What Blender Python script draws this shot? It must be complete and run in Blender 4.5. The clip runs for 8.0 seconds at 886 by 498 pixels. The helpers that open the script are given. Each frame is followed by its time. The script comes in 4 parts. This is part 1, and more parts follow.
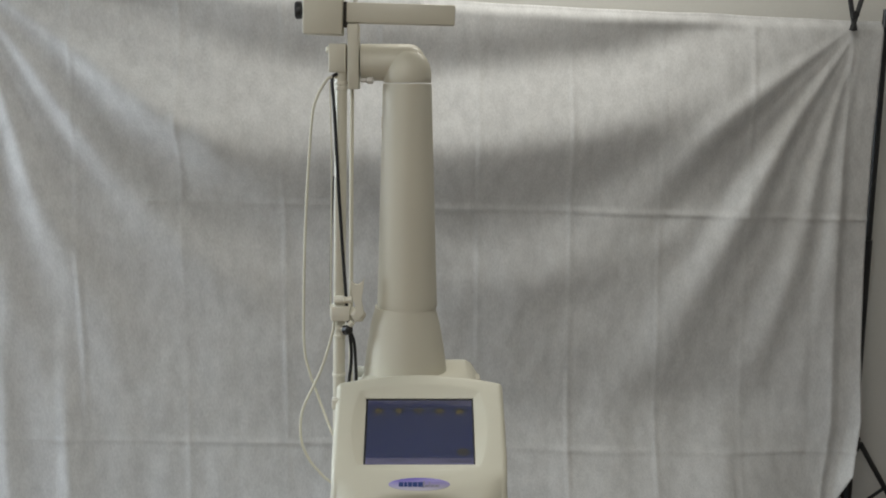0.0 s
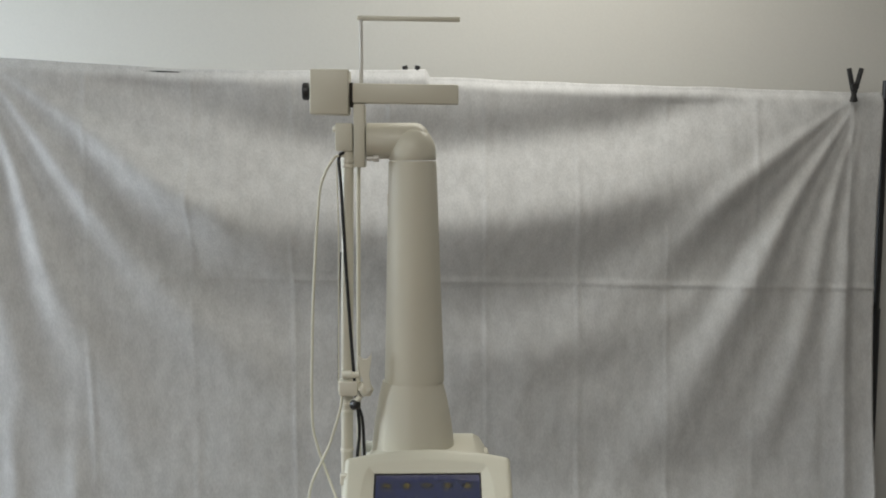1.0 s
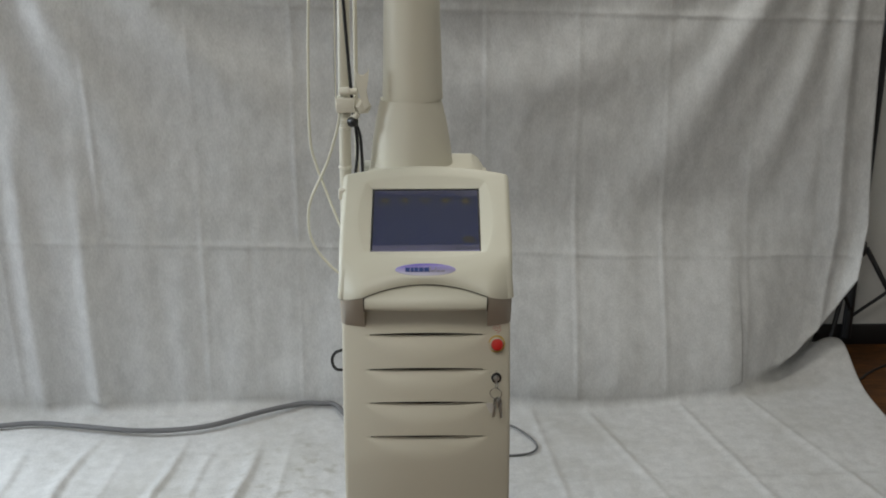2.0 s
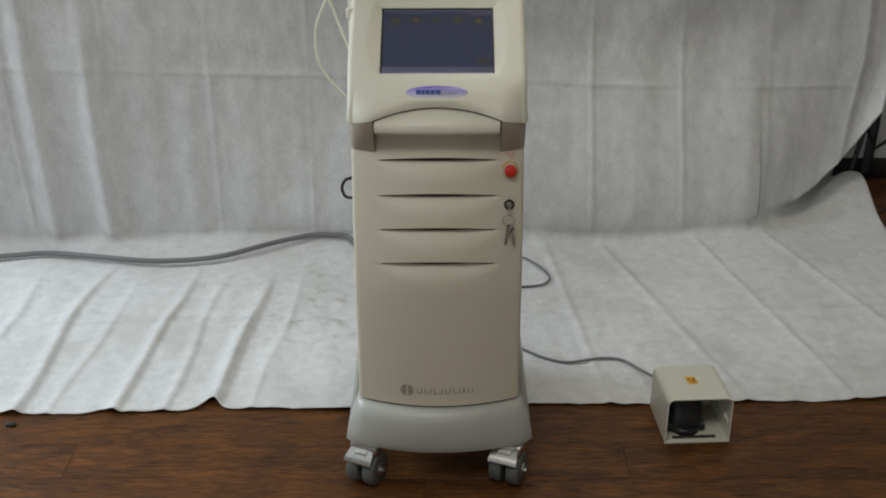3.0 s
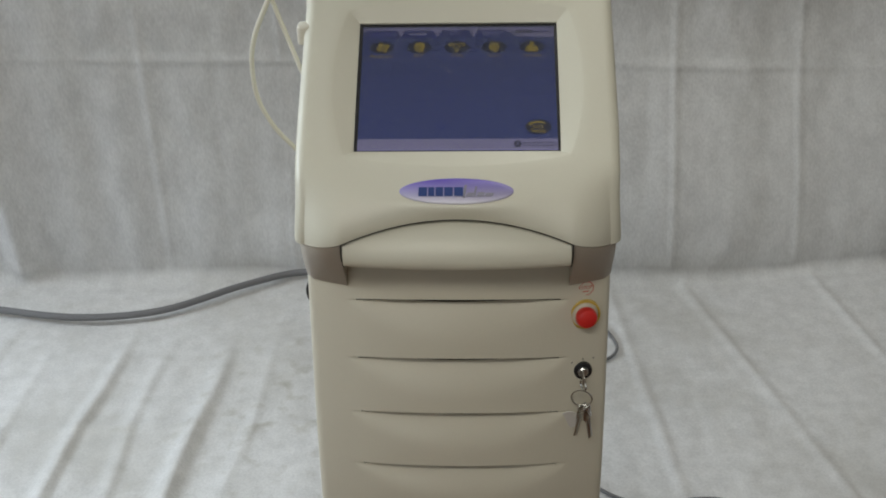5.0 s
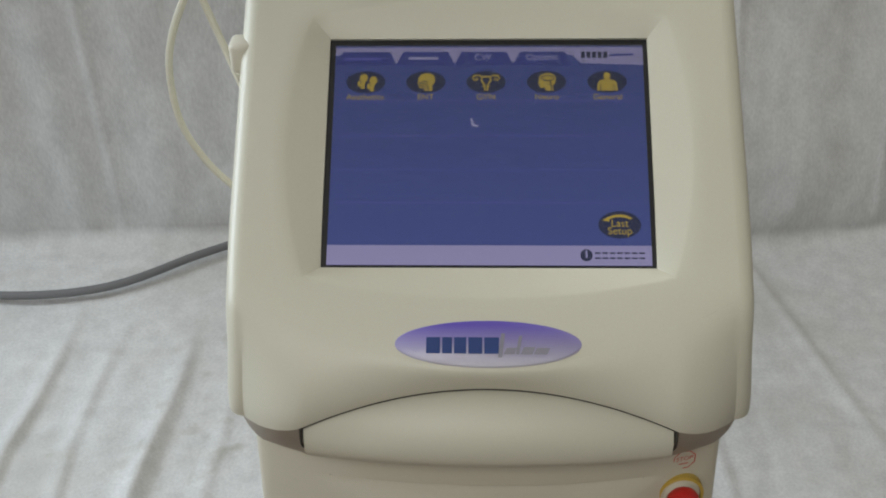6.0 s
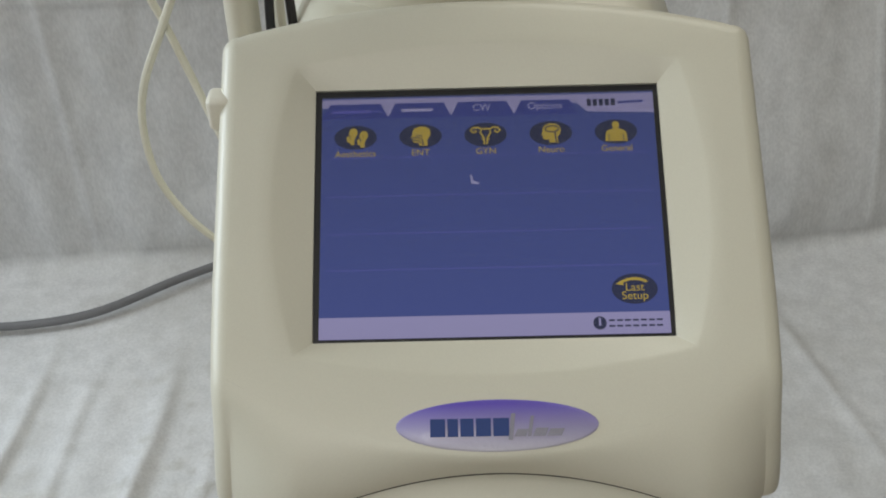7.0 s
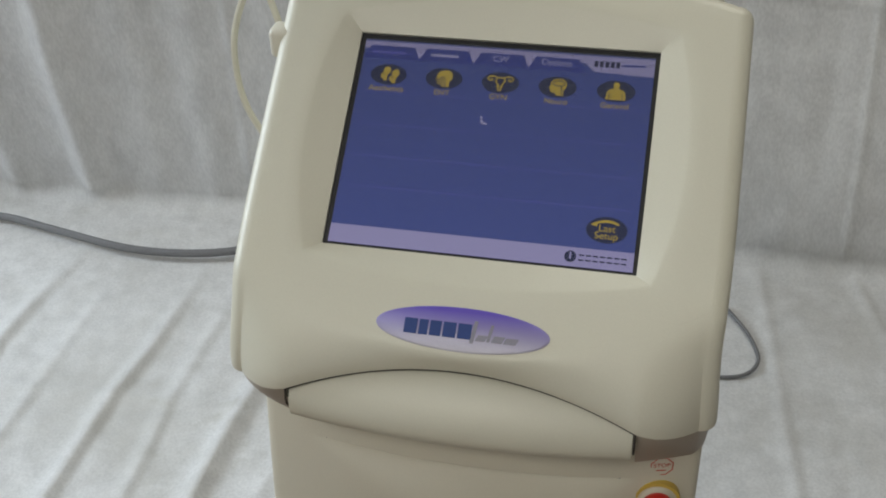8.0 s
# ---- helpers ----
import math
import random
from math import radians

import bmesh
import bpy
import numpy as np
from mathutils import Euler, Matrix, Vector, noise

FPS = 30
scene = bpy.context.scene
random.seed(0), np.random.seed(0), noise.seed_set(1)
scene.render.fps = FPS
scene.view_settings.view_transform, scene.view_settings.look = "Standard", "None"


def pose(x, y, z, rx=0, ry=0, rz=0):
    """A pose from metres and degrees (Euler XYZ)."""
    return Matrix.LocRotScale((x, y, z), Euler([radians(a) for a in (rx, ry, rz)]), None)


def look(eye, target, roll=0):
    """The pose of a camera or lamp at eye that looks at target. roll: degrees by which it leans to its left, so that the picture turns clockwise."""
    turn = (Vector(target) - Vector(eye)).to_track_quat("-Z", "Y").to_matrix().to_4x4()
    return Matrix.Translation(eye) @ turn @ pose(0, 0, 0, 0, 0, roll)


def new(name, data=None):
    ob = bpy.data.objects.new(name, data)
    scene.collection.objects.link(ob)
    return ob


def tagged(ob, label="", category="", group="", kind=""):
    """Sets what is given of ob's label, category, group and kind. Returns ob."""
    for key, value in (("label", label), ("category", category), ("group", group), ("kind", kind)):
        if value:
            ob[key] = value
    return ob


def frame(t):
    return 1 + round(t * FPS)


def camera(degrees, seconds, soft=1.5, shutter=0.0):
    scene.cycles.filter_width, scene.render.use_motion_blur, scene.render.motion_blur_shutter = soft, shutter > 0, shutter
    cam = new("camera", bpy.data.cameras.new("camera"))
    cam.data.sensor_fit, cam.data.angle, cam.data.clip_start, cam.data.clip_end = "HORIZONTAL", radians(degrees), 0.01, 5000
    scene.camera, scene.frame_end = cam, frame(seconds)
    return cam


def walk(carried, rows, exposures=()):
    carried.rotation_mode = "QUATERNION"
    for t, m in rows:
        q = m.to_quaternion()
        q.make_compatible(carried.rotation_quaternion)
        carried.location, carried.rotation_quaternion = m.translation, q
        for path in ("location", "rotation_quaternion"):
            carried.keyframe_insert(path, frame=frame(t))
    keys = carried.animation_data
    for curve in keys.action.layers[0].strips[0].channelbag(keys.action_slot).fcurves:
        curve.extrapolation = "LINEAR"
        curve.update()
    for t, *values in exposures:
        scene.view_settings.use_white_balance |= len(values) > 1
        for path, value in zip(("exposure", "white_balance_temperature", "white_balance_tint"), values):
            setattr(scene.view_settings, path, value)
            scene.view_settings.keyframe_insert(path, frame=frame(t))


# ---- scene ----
cam = camera(43.5, 8.0, soft=1.9)
PATH = [
    (0, (0.008, -2.035, 1.592), (0.042, -0.057, 1.294), 0.3),
    (0.5, (0.015, -2.053, 1.601), (0.036, -0.063, 1.403), -0.3),
    (1, (0.021, -2.062, 1.604), (0.033, -0.069, 1.432), -0.4),
    (1.5, (0.031, -2.066, 1.566), (0.039, -0.101, 1.195), 0.0),
    (2, (0.024, -2.051, 1.507), (0.033, -0.14, 0.917), -0.2),
    (2.2, (0.023, -2.046, 1.488), (0.029, -0.167, 0.813), -0.2),
    (3.3, (0.029, -1.982, 1.453), (0.006, -0.193, 0.56), -0.4),
    (3.5, (0.013, -1.947, 1.446), (-0.002, -0.17, 0.528), -0.8),
    (4, (0.038, -1.66, 1.417), (0.015, 0.103, 0.474), -0.7),
    (4.5, (0.033, -1.359, 1.389), (-0.038, 0.376, 0.398), -1.4),
    (5.8, (0.001, -0.61, 1.328), (-0.053, 1.008, 0.153), -0.9),
    (6, (-0.006, -0.548, 1.32), (-0.07, 1.015, 0.075), -1.3),
    (6.5, (-0.021, -0.462, 1.327), (-0.014, 1.097, 0.074), -1.6),
    (7, (-0.019, -0.476, 1.323), (-0.049, 1.079, 0.064), -2.0),
    (7.5, (-0.001, -0.512, 1.332), (-0.058, 1.018, 0.046), -2.8),
    (8, (0.116, -0.569, 1.338), (-0.254, 0.954, 0.095), -2.6),
]
walk(cam, [(t, look(eye, target, roll)) for t, eye, target, roll in PATH])

# ---- light ----
world = bpy.data.worlds.new("world")
scene.world = world
world.use_nodes = True
sky = world.node_tree.nodes.new("ShaderNodeTexSky")
sky.sky_type, sky.sun_disc = "NISHITA", False
sky.sun_elevation, sky.sun_rotation = radians(40), radians(250)
background = world.node_tree.nodes["Background"]
background.inputs["Strength"].default_value = 0.1
world.node_tree.links.new(sky.outputs["Color"], background.inputs["Color"])
scene.view_settings.exposure = -0.07


def area_lamp(name, place, target, wide, high, watts, colour):
    data = bpy.data.lights.new(name, "AREA")
    data.shape, data.size, data.size_y, data.energy, data.color = "RECTANGLE", wide, high, watts, colour
    ob = new(name, data)
    ob.matrix_world = look(place, target)
    return ob


# daylight through a window in the left wall and one behind the camera, and two ceiling panels
area_lamp("window_light", (-3.25, 0.75, 1.74), (0.0, 0.75, 1.30), 1.7, 1.2, 84, (0.79, 0.90, 1.0))
area_lamp("window_light", (-1.6, -3.97, 1.5), (-1.6, 0, 1.3), 1.7, 1.4, 8, (0.97, 0.98, 0.97))
area_lamp("ceiling_light_glow", (-0.3, -1.7, 2.66), (-0.3, -1.7, 0), 1.2, 0.6, 25, (1.0, 0.975, 0.90))
area_lamp("ceiling_light_glow", (0.45, 0.95, 2.66), (0.45, 0.95, 0), 1.2, 0.6, 12.5, (1.0, 0.975, 0.90))


# ---- materials ----
def material(name, colour, rough=0.5, metal=0.0, vary=0.06, grain=300.0, bump=0.02, blotch=4.0, spec=0.5, distance=0.001):
    """A surface with blotches at a large scale, grain at a fine one and a fine relief."""
    m = bpy.data.materials.new(name)
    m.use_nodes = True
    nt = m.node_tree
    b = nt.nodes["Principled BSDF"]
    co = nt.nodes.new("ShaderNodeTexCoord")
    big, fine = nt.nodes.new("ShaderNodeTexNoise"), nt.nodes.new("ShaderNodeTexNoise")
    big.inputs["Scale"].default_value, fine.inputs["Scale"].default_value = blotch, grain
    big.inputs["Detail"].default_value = 5
    add = nt.nodes.new("ShaderNodeMath")
    add.operation = "ADD"
    ramp = nt.nodes.new("ShaderNodeMapRange")
    ramp.inputs["From Min"].default_value, ramp.inputs["From Max"].default_value = 0.6, 1.4
    ramp.inputs["To Min"].default_value, ramp.inputs["To Max"].default_value = 1 - vary, 1 + vary
    mul = nt.nodes.new("ShaderNodeVectorMath")
    mul.operation = "SCALE"
    mul.inputs[0].default_value = colour
    bmp = nt.nodes.new("ShaderNodeBump")
    bmp.inputs["Strength"].default_value, bmp.inputs["Distance"].default_value = min(1, bump * 10), distance
    rr = nt.nodes.new("ShaderNodeMapRange")
    rr.inputs["To Min"].default_value, rr.inputs["To Max"].default_value = max(0.03, rough - 0.08), min(1, rough + 0.08)
    ln = nt.links.new
    for n in (big, fine):
        ln(co.outputs["Object"], n.inputs["Vector"])
    ln(big.outputs[0], add.inputs[0]), ln(fine.outputs[0], add.inputs[1])
    ln(add.outputs[0], ramp.inputs["Value"]), ln(ramp.outputs[0], mul.inputs["Scale"])
    ln(mul.outputs[0], b.inputs["Base Color"])
    ln(big.outputs[0], rr.inputs["Value"]), ln(rr.outputs[0], b.inputs["Roughness"])
    ln(fine.outputs[0], bmp.inputs["Height"]), ln(bmp.outputs[0], b.inputs["Normal"])
    b.inputs["Metallic"].default_value = metal
    b.inputs["Specular IOR Level"].default_value = spec
    return m


def glowing(name, colour, strength):
    m = bpy.data.materials.new(name)
    m.use_nodes = True
    b = m.node_tree.nodes["Principled BSDF"]
    b.inputs["Base Color"].default_value = (0.012, 0.012, 0.013, 1)
    b.inputs["Roughness"].default_value = 0.22
    b.inputs["Specular IOR Level"].default_value = 0.2
    b.inputs["Emission Color"].default_value = (*colour, 1)
    b.inputs["Emission Strength"].default_value = strength
    return m


CREAM = material("cream_plastic", (0.60, 0.578, 0.475), 0.42, vary=0.035, grain=900, bump=0.012, distance=0.0004)
BEIGE = material("beige_panel", (0.60, 0.562, 0.455), 0.48, vary=0.04, grain=900, bump=0.015, distance=0.0004)
GRIP = material("taupe_grip", (0.45, 0.405, 0.335), 0.5, vary=0.05, grain=900, bump=0.015, distance=0.0004)
GREY = material("grey_base", (0.42, 0.425, 0.385), 0.4, vary=0.05, grain=700, bump=0.012, distance=0.0004)
COLUMN = material("cream_column", (0.60, 0.57, 0.47), 0.4, vary=0.03, grain=700, bump=0.01, distance=0.0004)
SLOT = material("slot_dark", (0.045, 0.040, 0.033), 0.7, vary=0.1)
BLACK = material("black_plastic", (0.014, 0.014, 0.015), 0.42, vary=0.2, grain=400, bump=0.02)
RUBBER = material("black_cable", (0.012, 0.012, 0.013), 0.5, vary=0.15, grain=500)
WHEEL = material("grey_wheel", (0.10, 0.105, 0.10), 0.5, vary=0.12, grain=300)
CHROME = material("chrome", (0.56, 0.56, 0.54), 0.27, metal=1.0, vary=0.08, grain=300, bump=0.01)
STEEL = material("brushed_steel", (0.62, 0.60, 0.56), 0.36, metal=0.15, vary=0.08, grain=400)
RED = material("red_button", (0.62, 0.025, 0.02), 0.35, vary=0.06, grain=500)
YELLOW = material("yellow_ring", (0.55, 0.38, 0.07), 0.5, vary=0.08)
LABEL = material("orange_label", (0.75, 0.40, 0.02), 0.5, vary=0.06)
REDINK = material("red_ink", (0.55, 0.07, 0.05), 0.6, vary=0.1)
INK = material("black_ink", (0.03, 0.025, 0.02), 0.6, vary=0.1)
HOSE = material("clear_hose", (0.66, 0.64, 0.53), 0.3, vary=0.05, grain=200)
CORD = material("grey_cord", (0.16, 0.16, 0.165), 0.5, vary=0.1, grain=300)
WHITEP = material("ivory_plastic", (0.70, 0.67, 0.57), 0.45, vary=0.04, grain=600, bump=0.01)
PEDAL = material("ivory_enamel", (0.66, 0.65, 0.545), 0.4, vary=0.05, grain=500, bump=0.015)
BADGE_INK = material("badge_blue", (0.012, 0.040, 0.18), 0.6, vary=0.05)
BADGE_GREY = material("badge_grey", (0.24, 0.23, 0.28), 0.5, vary=0.05)
WALL = material("wall_paint", (0.62, 0.605, 0.56), 0.75, vary=0.03, grain=120, bump=0.03, blotch=1.2)
CEIL = material("ceiling_paint", (0.78, 0.77, 0.74), 0.85, vary=0.03, grain=90, bump=0.04)
BASEB = material("black_baseboard", (0.012, 0.011, 0.011), 0.5, vary=0.15)
EMBOSS_SHADE = material("emboss_shade", (0.30, 0.27, 0.22), 0.5, vary=0.05)
STANDM = material("black_stand", (0.010, 0.010, 0.011), 0.42, vary=0.2)


def badge_material():
    """Purple at the top fading to pale lilac: the print of the badge."""
    m = material("badge_print", (0.3, 0.27, 0.6), 0.3, vary=0.03)
    nt = m.node_tree
    sep, ramp, co = nt.nodes.new("ShaderNodeSeparateXYZ"), nt.nodes.new("ShaderNodeValToRGB"), nt.nodes.new("ShaderNodeTexCoord")
    e = ramp.color_ramp.elements
    e[0].position, e[0].color = 0.15, (0.62, 0.60, 0.66, 1)
    e[1].position, e[1].color = 0.95, (0.115, 0.075, 0.42, 1)
    nt.links.new(co.outputs["Generated"], sep.inputs[0])
    nt.links.new(sep.outputs["Z"], ramp.inputs[0])
    nt.links.new(ramp.outputs[0], nt.nodes["Principled BSDF"].inputs["Base Color"])
    return m


def fabric_material():
    """Thin white non-woven cloth: mottled fibres, faint stains, a little light let through."""
    m = bpy.data.materials.new("nonwoven_cloth")
    m.use_nodes = True
    nt, ln = m.node_tree, m.node_tree.links.new
    b = nt.nodes["Principled BSDF"]
    co = nt.nodes.new("ShaderNodeTexCoord")

    def noise_node(scale, detail, stretch=(1, 1, 1)):
        mp, n = nt.nodes.new("ShaderNodeMapping"), nt.nodes.new("ShaderNodeTexNoise")
        mp.inputs["Scale"].default_value = stretch
        n.inputs["Scale"].default_value, n.inputs["Detail"].default_value = scale, detail
        ln(co.outputs["Object"], mp.inputs[0]), ln(mp.outputs[0], n.inputs["Vector"])
        return n

    fibre, cloud, stain, spot = noise_node(230, 3, (1, 1, 0.4)), noise_node(30, 7, (1, 1, 0.55)), noise_node(3.2, 7), noise_node(14, 3)
    ramp = nt.nodes.new("ShaderNodeMapRange")
    ramp.inputs["From Min"].default_value, ramp.inputs["From Max"].default_value = 0.7, 1.3
    ramp.inputs["To Min"].default_value, ramp.inputs["To Max"].default_value = 0.85, 1.08
    add = nt.nodes.new("ShaderNodeMath")
    add.operation = "ADD"
    ln(fibre.outputs[0], add.inputs[0]), ln(cloud.outputs[0], add.inputs[1]), ln(add.outputs[0], ramp.inputs["Value"])
    base = nt.nodes.new("ShaderNodeVectorMath")
    base.operation = "SCALE"
    base.inputs[0].default_value = (0.63, 0.63, 0.625)
    ln(ramp.outputs[0], base.inputs["Scale"])
    # dirt lies where the sheet is on the floor and is walked on
    sep, low = nt.nodes.new("ShaderNodeSeparateXYZ"), nt.nodes.new("ShaderNodeMapRange")
    ln(co.outputs["Object"], sep.inputs[0]), ln(sep.outputs["Z"], low.inputs["Value"])
    low.inputs["From Min"].default_value, low.inputs["From Max"].default_value = 0.08, 0.03
    smear, mul, mul2 = nt.nodes.new("ShaderNodeMapRange"), nt.nodes.new("ShaderNodeMath"), nt.nodes.new("ShaderNodeMath")
    smear.inputs["From Min"].default_value, smear.inputs["From Max"].default_value = 0.55, 0.75
    mul.operation = mul2.operation = "MULTIPLY"
    both = nt.nodes.new("ShaderNodeMath")
    both.operation = "MULTIPLY_ADD"
    both.inputs[1].default_value, both.inputs[2].default_value = 0.35, -0.04
    ln(spot.outputs[0], both.inputs[0])
    sumn = nt.nodes.new("ShaderNodeMath")
    sumn.operation = "ADD"
    scale = nt.nodes.new("ShaderNodeMath")
    scale.operation = "MULTIPLY"
    scale.inputs[1].default_value = 0.9
    ln(stain.outputs[0], scale.inputs[0]), ln(scale.outputs[0], sumn.inputs[0]), ln(both.outputs[0], sumn.inputs[1])
    ln(sumn.outputs[0], smear.inputs["Value"])
    ln(smear.outputs[0], mul.inputs[0]), ln(low.outputs[0], mul.inputs[1])
    ln(mul.outputs[0], mul2.inputs[0])
    mul2.inputs[1].default_value = 0.3
    # scuffs and footmarks round the place where the console was rolled on
    away, patch, marks, scuff = (nt.nodes.new("ShaderNodeVectorMath"), nt.nodes.new("ShaderNodeMapRange"), nt.nodes.new("ShaderNodeMapRange"), nt.nodes.new("ShaderNodeMath"))
    away.operation = "DISTANCE"
    away.inputs[1].default_value = (-0.34, 0.62, 0.0)
    ln(co.outputs["Object"], away.inputs[0]), ln(away.outputs["Value"], patch.inputs["Value"])
    patch.inputs["From Min"].default_value, patch.inputs["From Max"].default_value = 0.46, 0.12
    blot = noise_node(24, 5)
    ln(blot.outputs[0], marks.inputs["Value"])
    marks.inputs["From Min"].default_value, marks.inputs["From Max"].default_value = 0.55, 0.86
    scuff.operation = "MULTIPLY"
    ln(patch.outputs[0], scuff.inputs[0]), ln(marks.outputs[0], scuff.inputs[1])
    dirt = nt.nodes.new("ShaderNodeMath")
    dirt.operation, dirt.use_clamp = "ADD", True
    ln(mul2.outputs[0], dirt.inputs[0]), ln(scuff.outputs[0], dirt.inputs[1])
    mix = nt.nodes.new("ShaderNodeMix")
    mix.data_type = "RGBA"
    mix.inputs["B"].default_value = (0.36, 0.345, 0.30, 1)
    ln(dirt.outputs[0], mix.inputs["Factor"]), ln(base.outputs[0], mix.inputs["A"])
    ln(mix.outputs["Result"], b.inputs["Base Color"])
    b.inputs["Roughness"].default_value, b.inputs["Specular IOR Level"].default_value = 0.85, 0.15
    bmp = nt.nodes.new("ShaderNodeBump")
    bmp.inputs["Strength"].default_value, bmp.inputs["Distance"].default_value = 0.16, 0.0012
    ln(add.outputs[0], bmp.inputs["Height"]), ln(bmp.outputs[0], b.inputs["Normal"])
    return m


def wood_material():
    """Dark red-brown laminate: grain along x, each plank a little different."""
    m = bpy.data.materials.new("laminate_wood")
    m.use_nodes = True
    nt, ln = m.node_tree, m.node_tree.links.new
    b = nt.nodes["Principled BSDF"]
    co, info = nt.nodes.new("ShaderNodeTexCoord"), nt.nodes.new("ShaderNodeObjectInfo")
    shift, vadd = nt.nodes.new("ShaderNodeVectorMath"), nt.nodes.new("ShaderNodeVectorMath")
    shift.operation, vadd.operation = "SCALE", "ADD"
    shift.inputs[0].default_value = (7.0, 3.0, 5.0)
    ln(info.outputs["Random"], shift.inputs["Scale"])
    ln(co.outputs["Object"], vadd.inputs[0]), ln(shift.outputs[0], vadd.inputs[1])

    def grain(scale, stretch, detail, distort):
        mp, n = nt.nodes.new("ShaderNodeMapping"), nt.nodes.new("ShaderNodeTexNoise")
        mp.inputs["Scale"].default_value = stretch
        n.inputs["Scale"].default_value, n.inputs["Detail"].default_value, n.inputs["Distortion"].default_value = scale, detail, distort
        ln(vadd.outputs[0], mp.inputs[0]), ln(mp.outputs[0], n.inputs["Vector"])
        return n

    broad, fine, streak = grain(7, (0.6, 2.0, 1), 6, 1.4), grain(130, (0.2, 1.7, 1), 6, 0.6), grain(20, (0.4, 2.4, 1), 9, 2.6)
    a1, a2 = nt.nodes.new("ShaderNodeMath"), nt.nodes.new("ShaderNodeMath")
    a1.operation = a2.operation = "ADD"
    ln(broad.outputs[0], a1.inputs[0]), ln(streak.outputs[0], a1.inputs[1])
    half = nt.nodes.new("ShaderNodeMath")
    half.operation = "MULTIPLY"
    half.inputs[1].default_value = 1.25
    ln(fine.outputs[0], half.inputs[0]), ln(a1.outputs[0], a2.inputs[0]), ln(half.outputs[0], a2.inputs[1])
    rng = nt.nodes.new("ShaderNodeMapRange")
    rng.inputs["From Min"].default_value, rng.inputs["From Max"].default_value = 1.0, 2.3
    ln(a2.outputs[0], rng.inputs["Value"])
    ramp = nt.nodes.new("ShaderNodeValToRGB")
    e = ramp.color_ramp.elements
    e[0].position, e[0].color = 0.12, (0.024, 0.012, 0.006, 1)
    e[1].position, e[1].color = 0.9, (0.21, 0.082, 0.020, 1)
    mid = e.new(0.5)
    mid.color = (0.095, 0.038, 0.0115, 1)
    ln(rng.outputs[0], ramp.inputs[0]), ln(ramp.outputs[0], b.inputs["Base Color"])
    b.inputs["Roughness"].default_value, b.inputs["Specular IOR Level"].default_value = 0.46, 0.22
    bmp = nt.nodes.new("ShaderNodeBump")
    bmp.inputs["Strength"].default_value, bmp.inputs["Distance"].default_value = 0.25, 0.0008
    ln(fine.outputs[0], bmp.inputs["Height"]), ln(bmp.outputs[0], b.inputs["Normal"])
    return m


CLOTH, WOOD, BADGE = fabric_material(), wood_material(), badge_material()

# ---- building helpers ----
ORIGIN = {}


def thing(name, place, label, category, group="", kind=""):
    ob = new(name)
    ob.location = place
    ob.empty_display_size = 0.05
    ORIGIN[ob] = Vector(place)
    return tagged(ob, label, category, group, kind)


def part(name, bm, mat, parent=None, label="", smooth=True, sharp=35):
    """Links a bmesh in world metres as one mesh object under a thing or under a part."""
    base = ORIGIN.get(parent, Vector((0, 0, 0)))
    bmesh.ops.recalc_face_normals(bm, faces=bm.faces)
    for v in bm.verts:
        v.co -= base
    for f in bm.faces:
        f.smooth = smooth
    lim = radians(sharp)
    for e in bm.edges:
        if len(e.link_faces) == 2 and e.calc_face_angle(0) > lim:
            e.smooth = False
    me = bpy.data.meshes.new(name)
    bm.to_mesh(me)
    bm.free()
    me.materials.append(mat)
    ob = new(name, me)
    ob.parent = parent
    ORIGIN[ob] = base
    return tagged(ob, label)


def block(x0, x1, y0, y1, z0, z1, bevel=0.0, seg=2, bm=None, turn=None):
    bm = bm or bmesh.new()
    m = Matrix.Translation(((x0 + x1) / 2, (y0 + y1) / 2, (z0 + z1) / 2))
    if turn:
        m = turn @ m
    got = bmesh.ops.create_cube(bm, size=1, matrix=m @ Matrix.Diagonal((x1 - x0, y1 - y0, z1 - z0, 1)))
    if bevel:
        edges = {e for v in got["verts"] for e in v.link_edges}
        bmesh.ops.bevel(bm, geom=list(edges), offset=bevel, segments=seg, profile=0.5, affect="EDGES")
    return bm


def loft(rings, close=True, cap=True, bm=None):
    """Skin over rings of equally many points."""
    bm = bm or bmesh.new()
    vs = [[bm.verts.new(p) for p in r] for r in rings]
    n = len(vs[0])
    for a, b in zip(vs, vs[1:]):
        for i in range(n if close else n - 1):
            j = (i + 1) % n
            bm.faces.new((a[i], a[j], b[j], b[i]))
    if cap and close:
        bm.faces.new(vs[0])
        bm.faces.new(vs[-1])
    return bm


def lathe(profile, m=None, n=32, bm=None):
    """Turns (radius, height) pairs about z, placed by m."""
    m = m or Matrix()
    rings = [[m @ Vector((r * math.cos(2 * math.pi * k / n), r * math.sin(2 * math.pi * k / n), h)) for k in range(n)] for r, h in profile]
    return loft(rings, bm=bm)


def smooth_line(pts, steps=6):
    """A Catmull-Rom line through the points."""
    p = [Vector(q) for q in pts]
    p = [2 * p[0] - p[1], *p, 2 * p[-1] - p[-2]]
    out = []
    for i in range(1, len(p) - 2):
        for k in range(steps):
            t = k / steps
            out.append(0.5 * (2 * p[i] + (p[i + 1] - p[i - 1]) * t + (2 * p[i - 1] - 5 * p[i] + 4 * p[i + 1] - p[i + 2]) * t * t
                              + (3 * p[i] - p[i - 1] - 3 * p[i + 1] + p[i + 2]) * t ** 3))
    return out + [p[-2]]


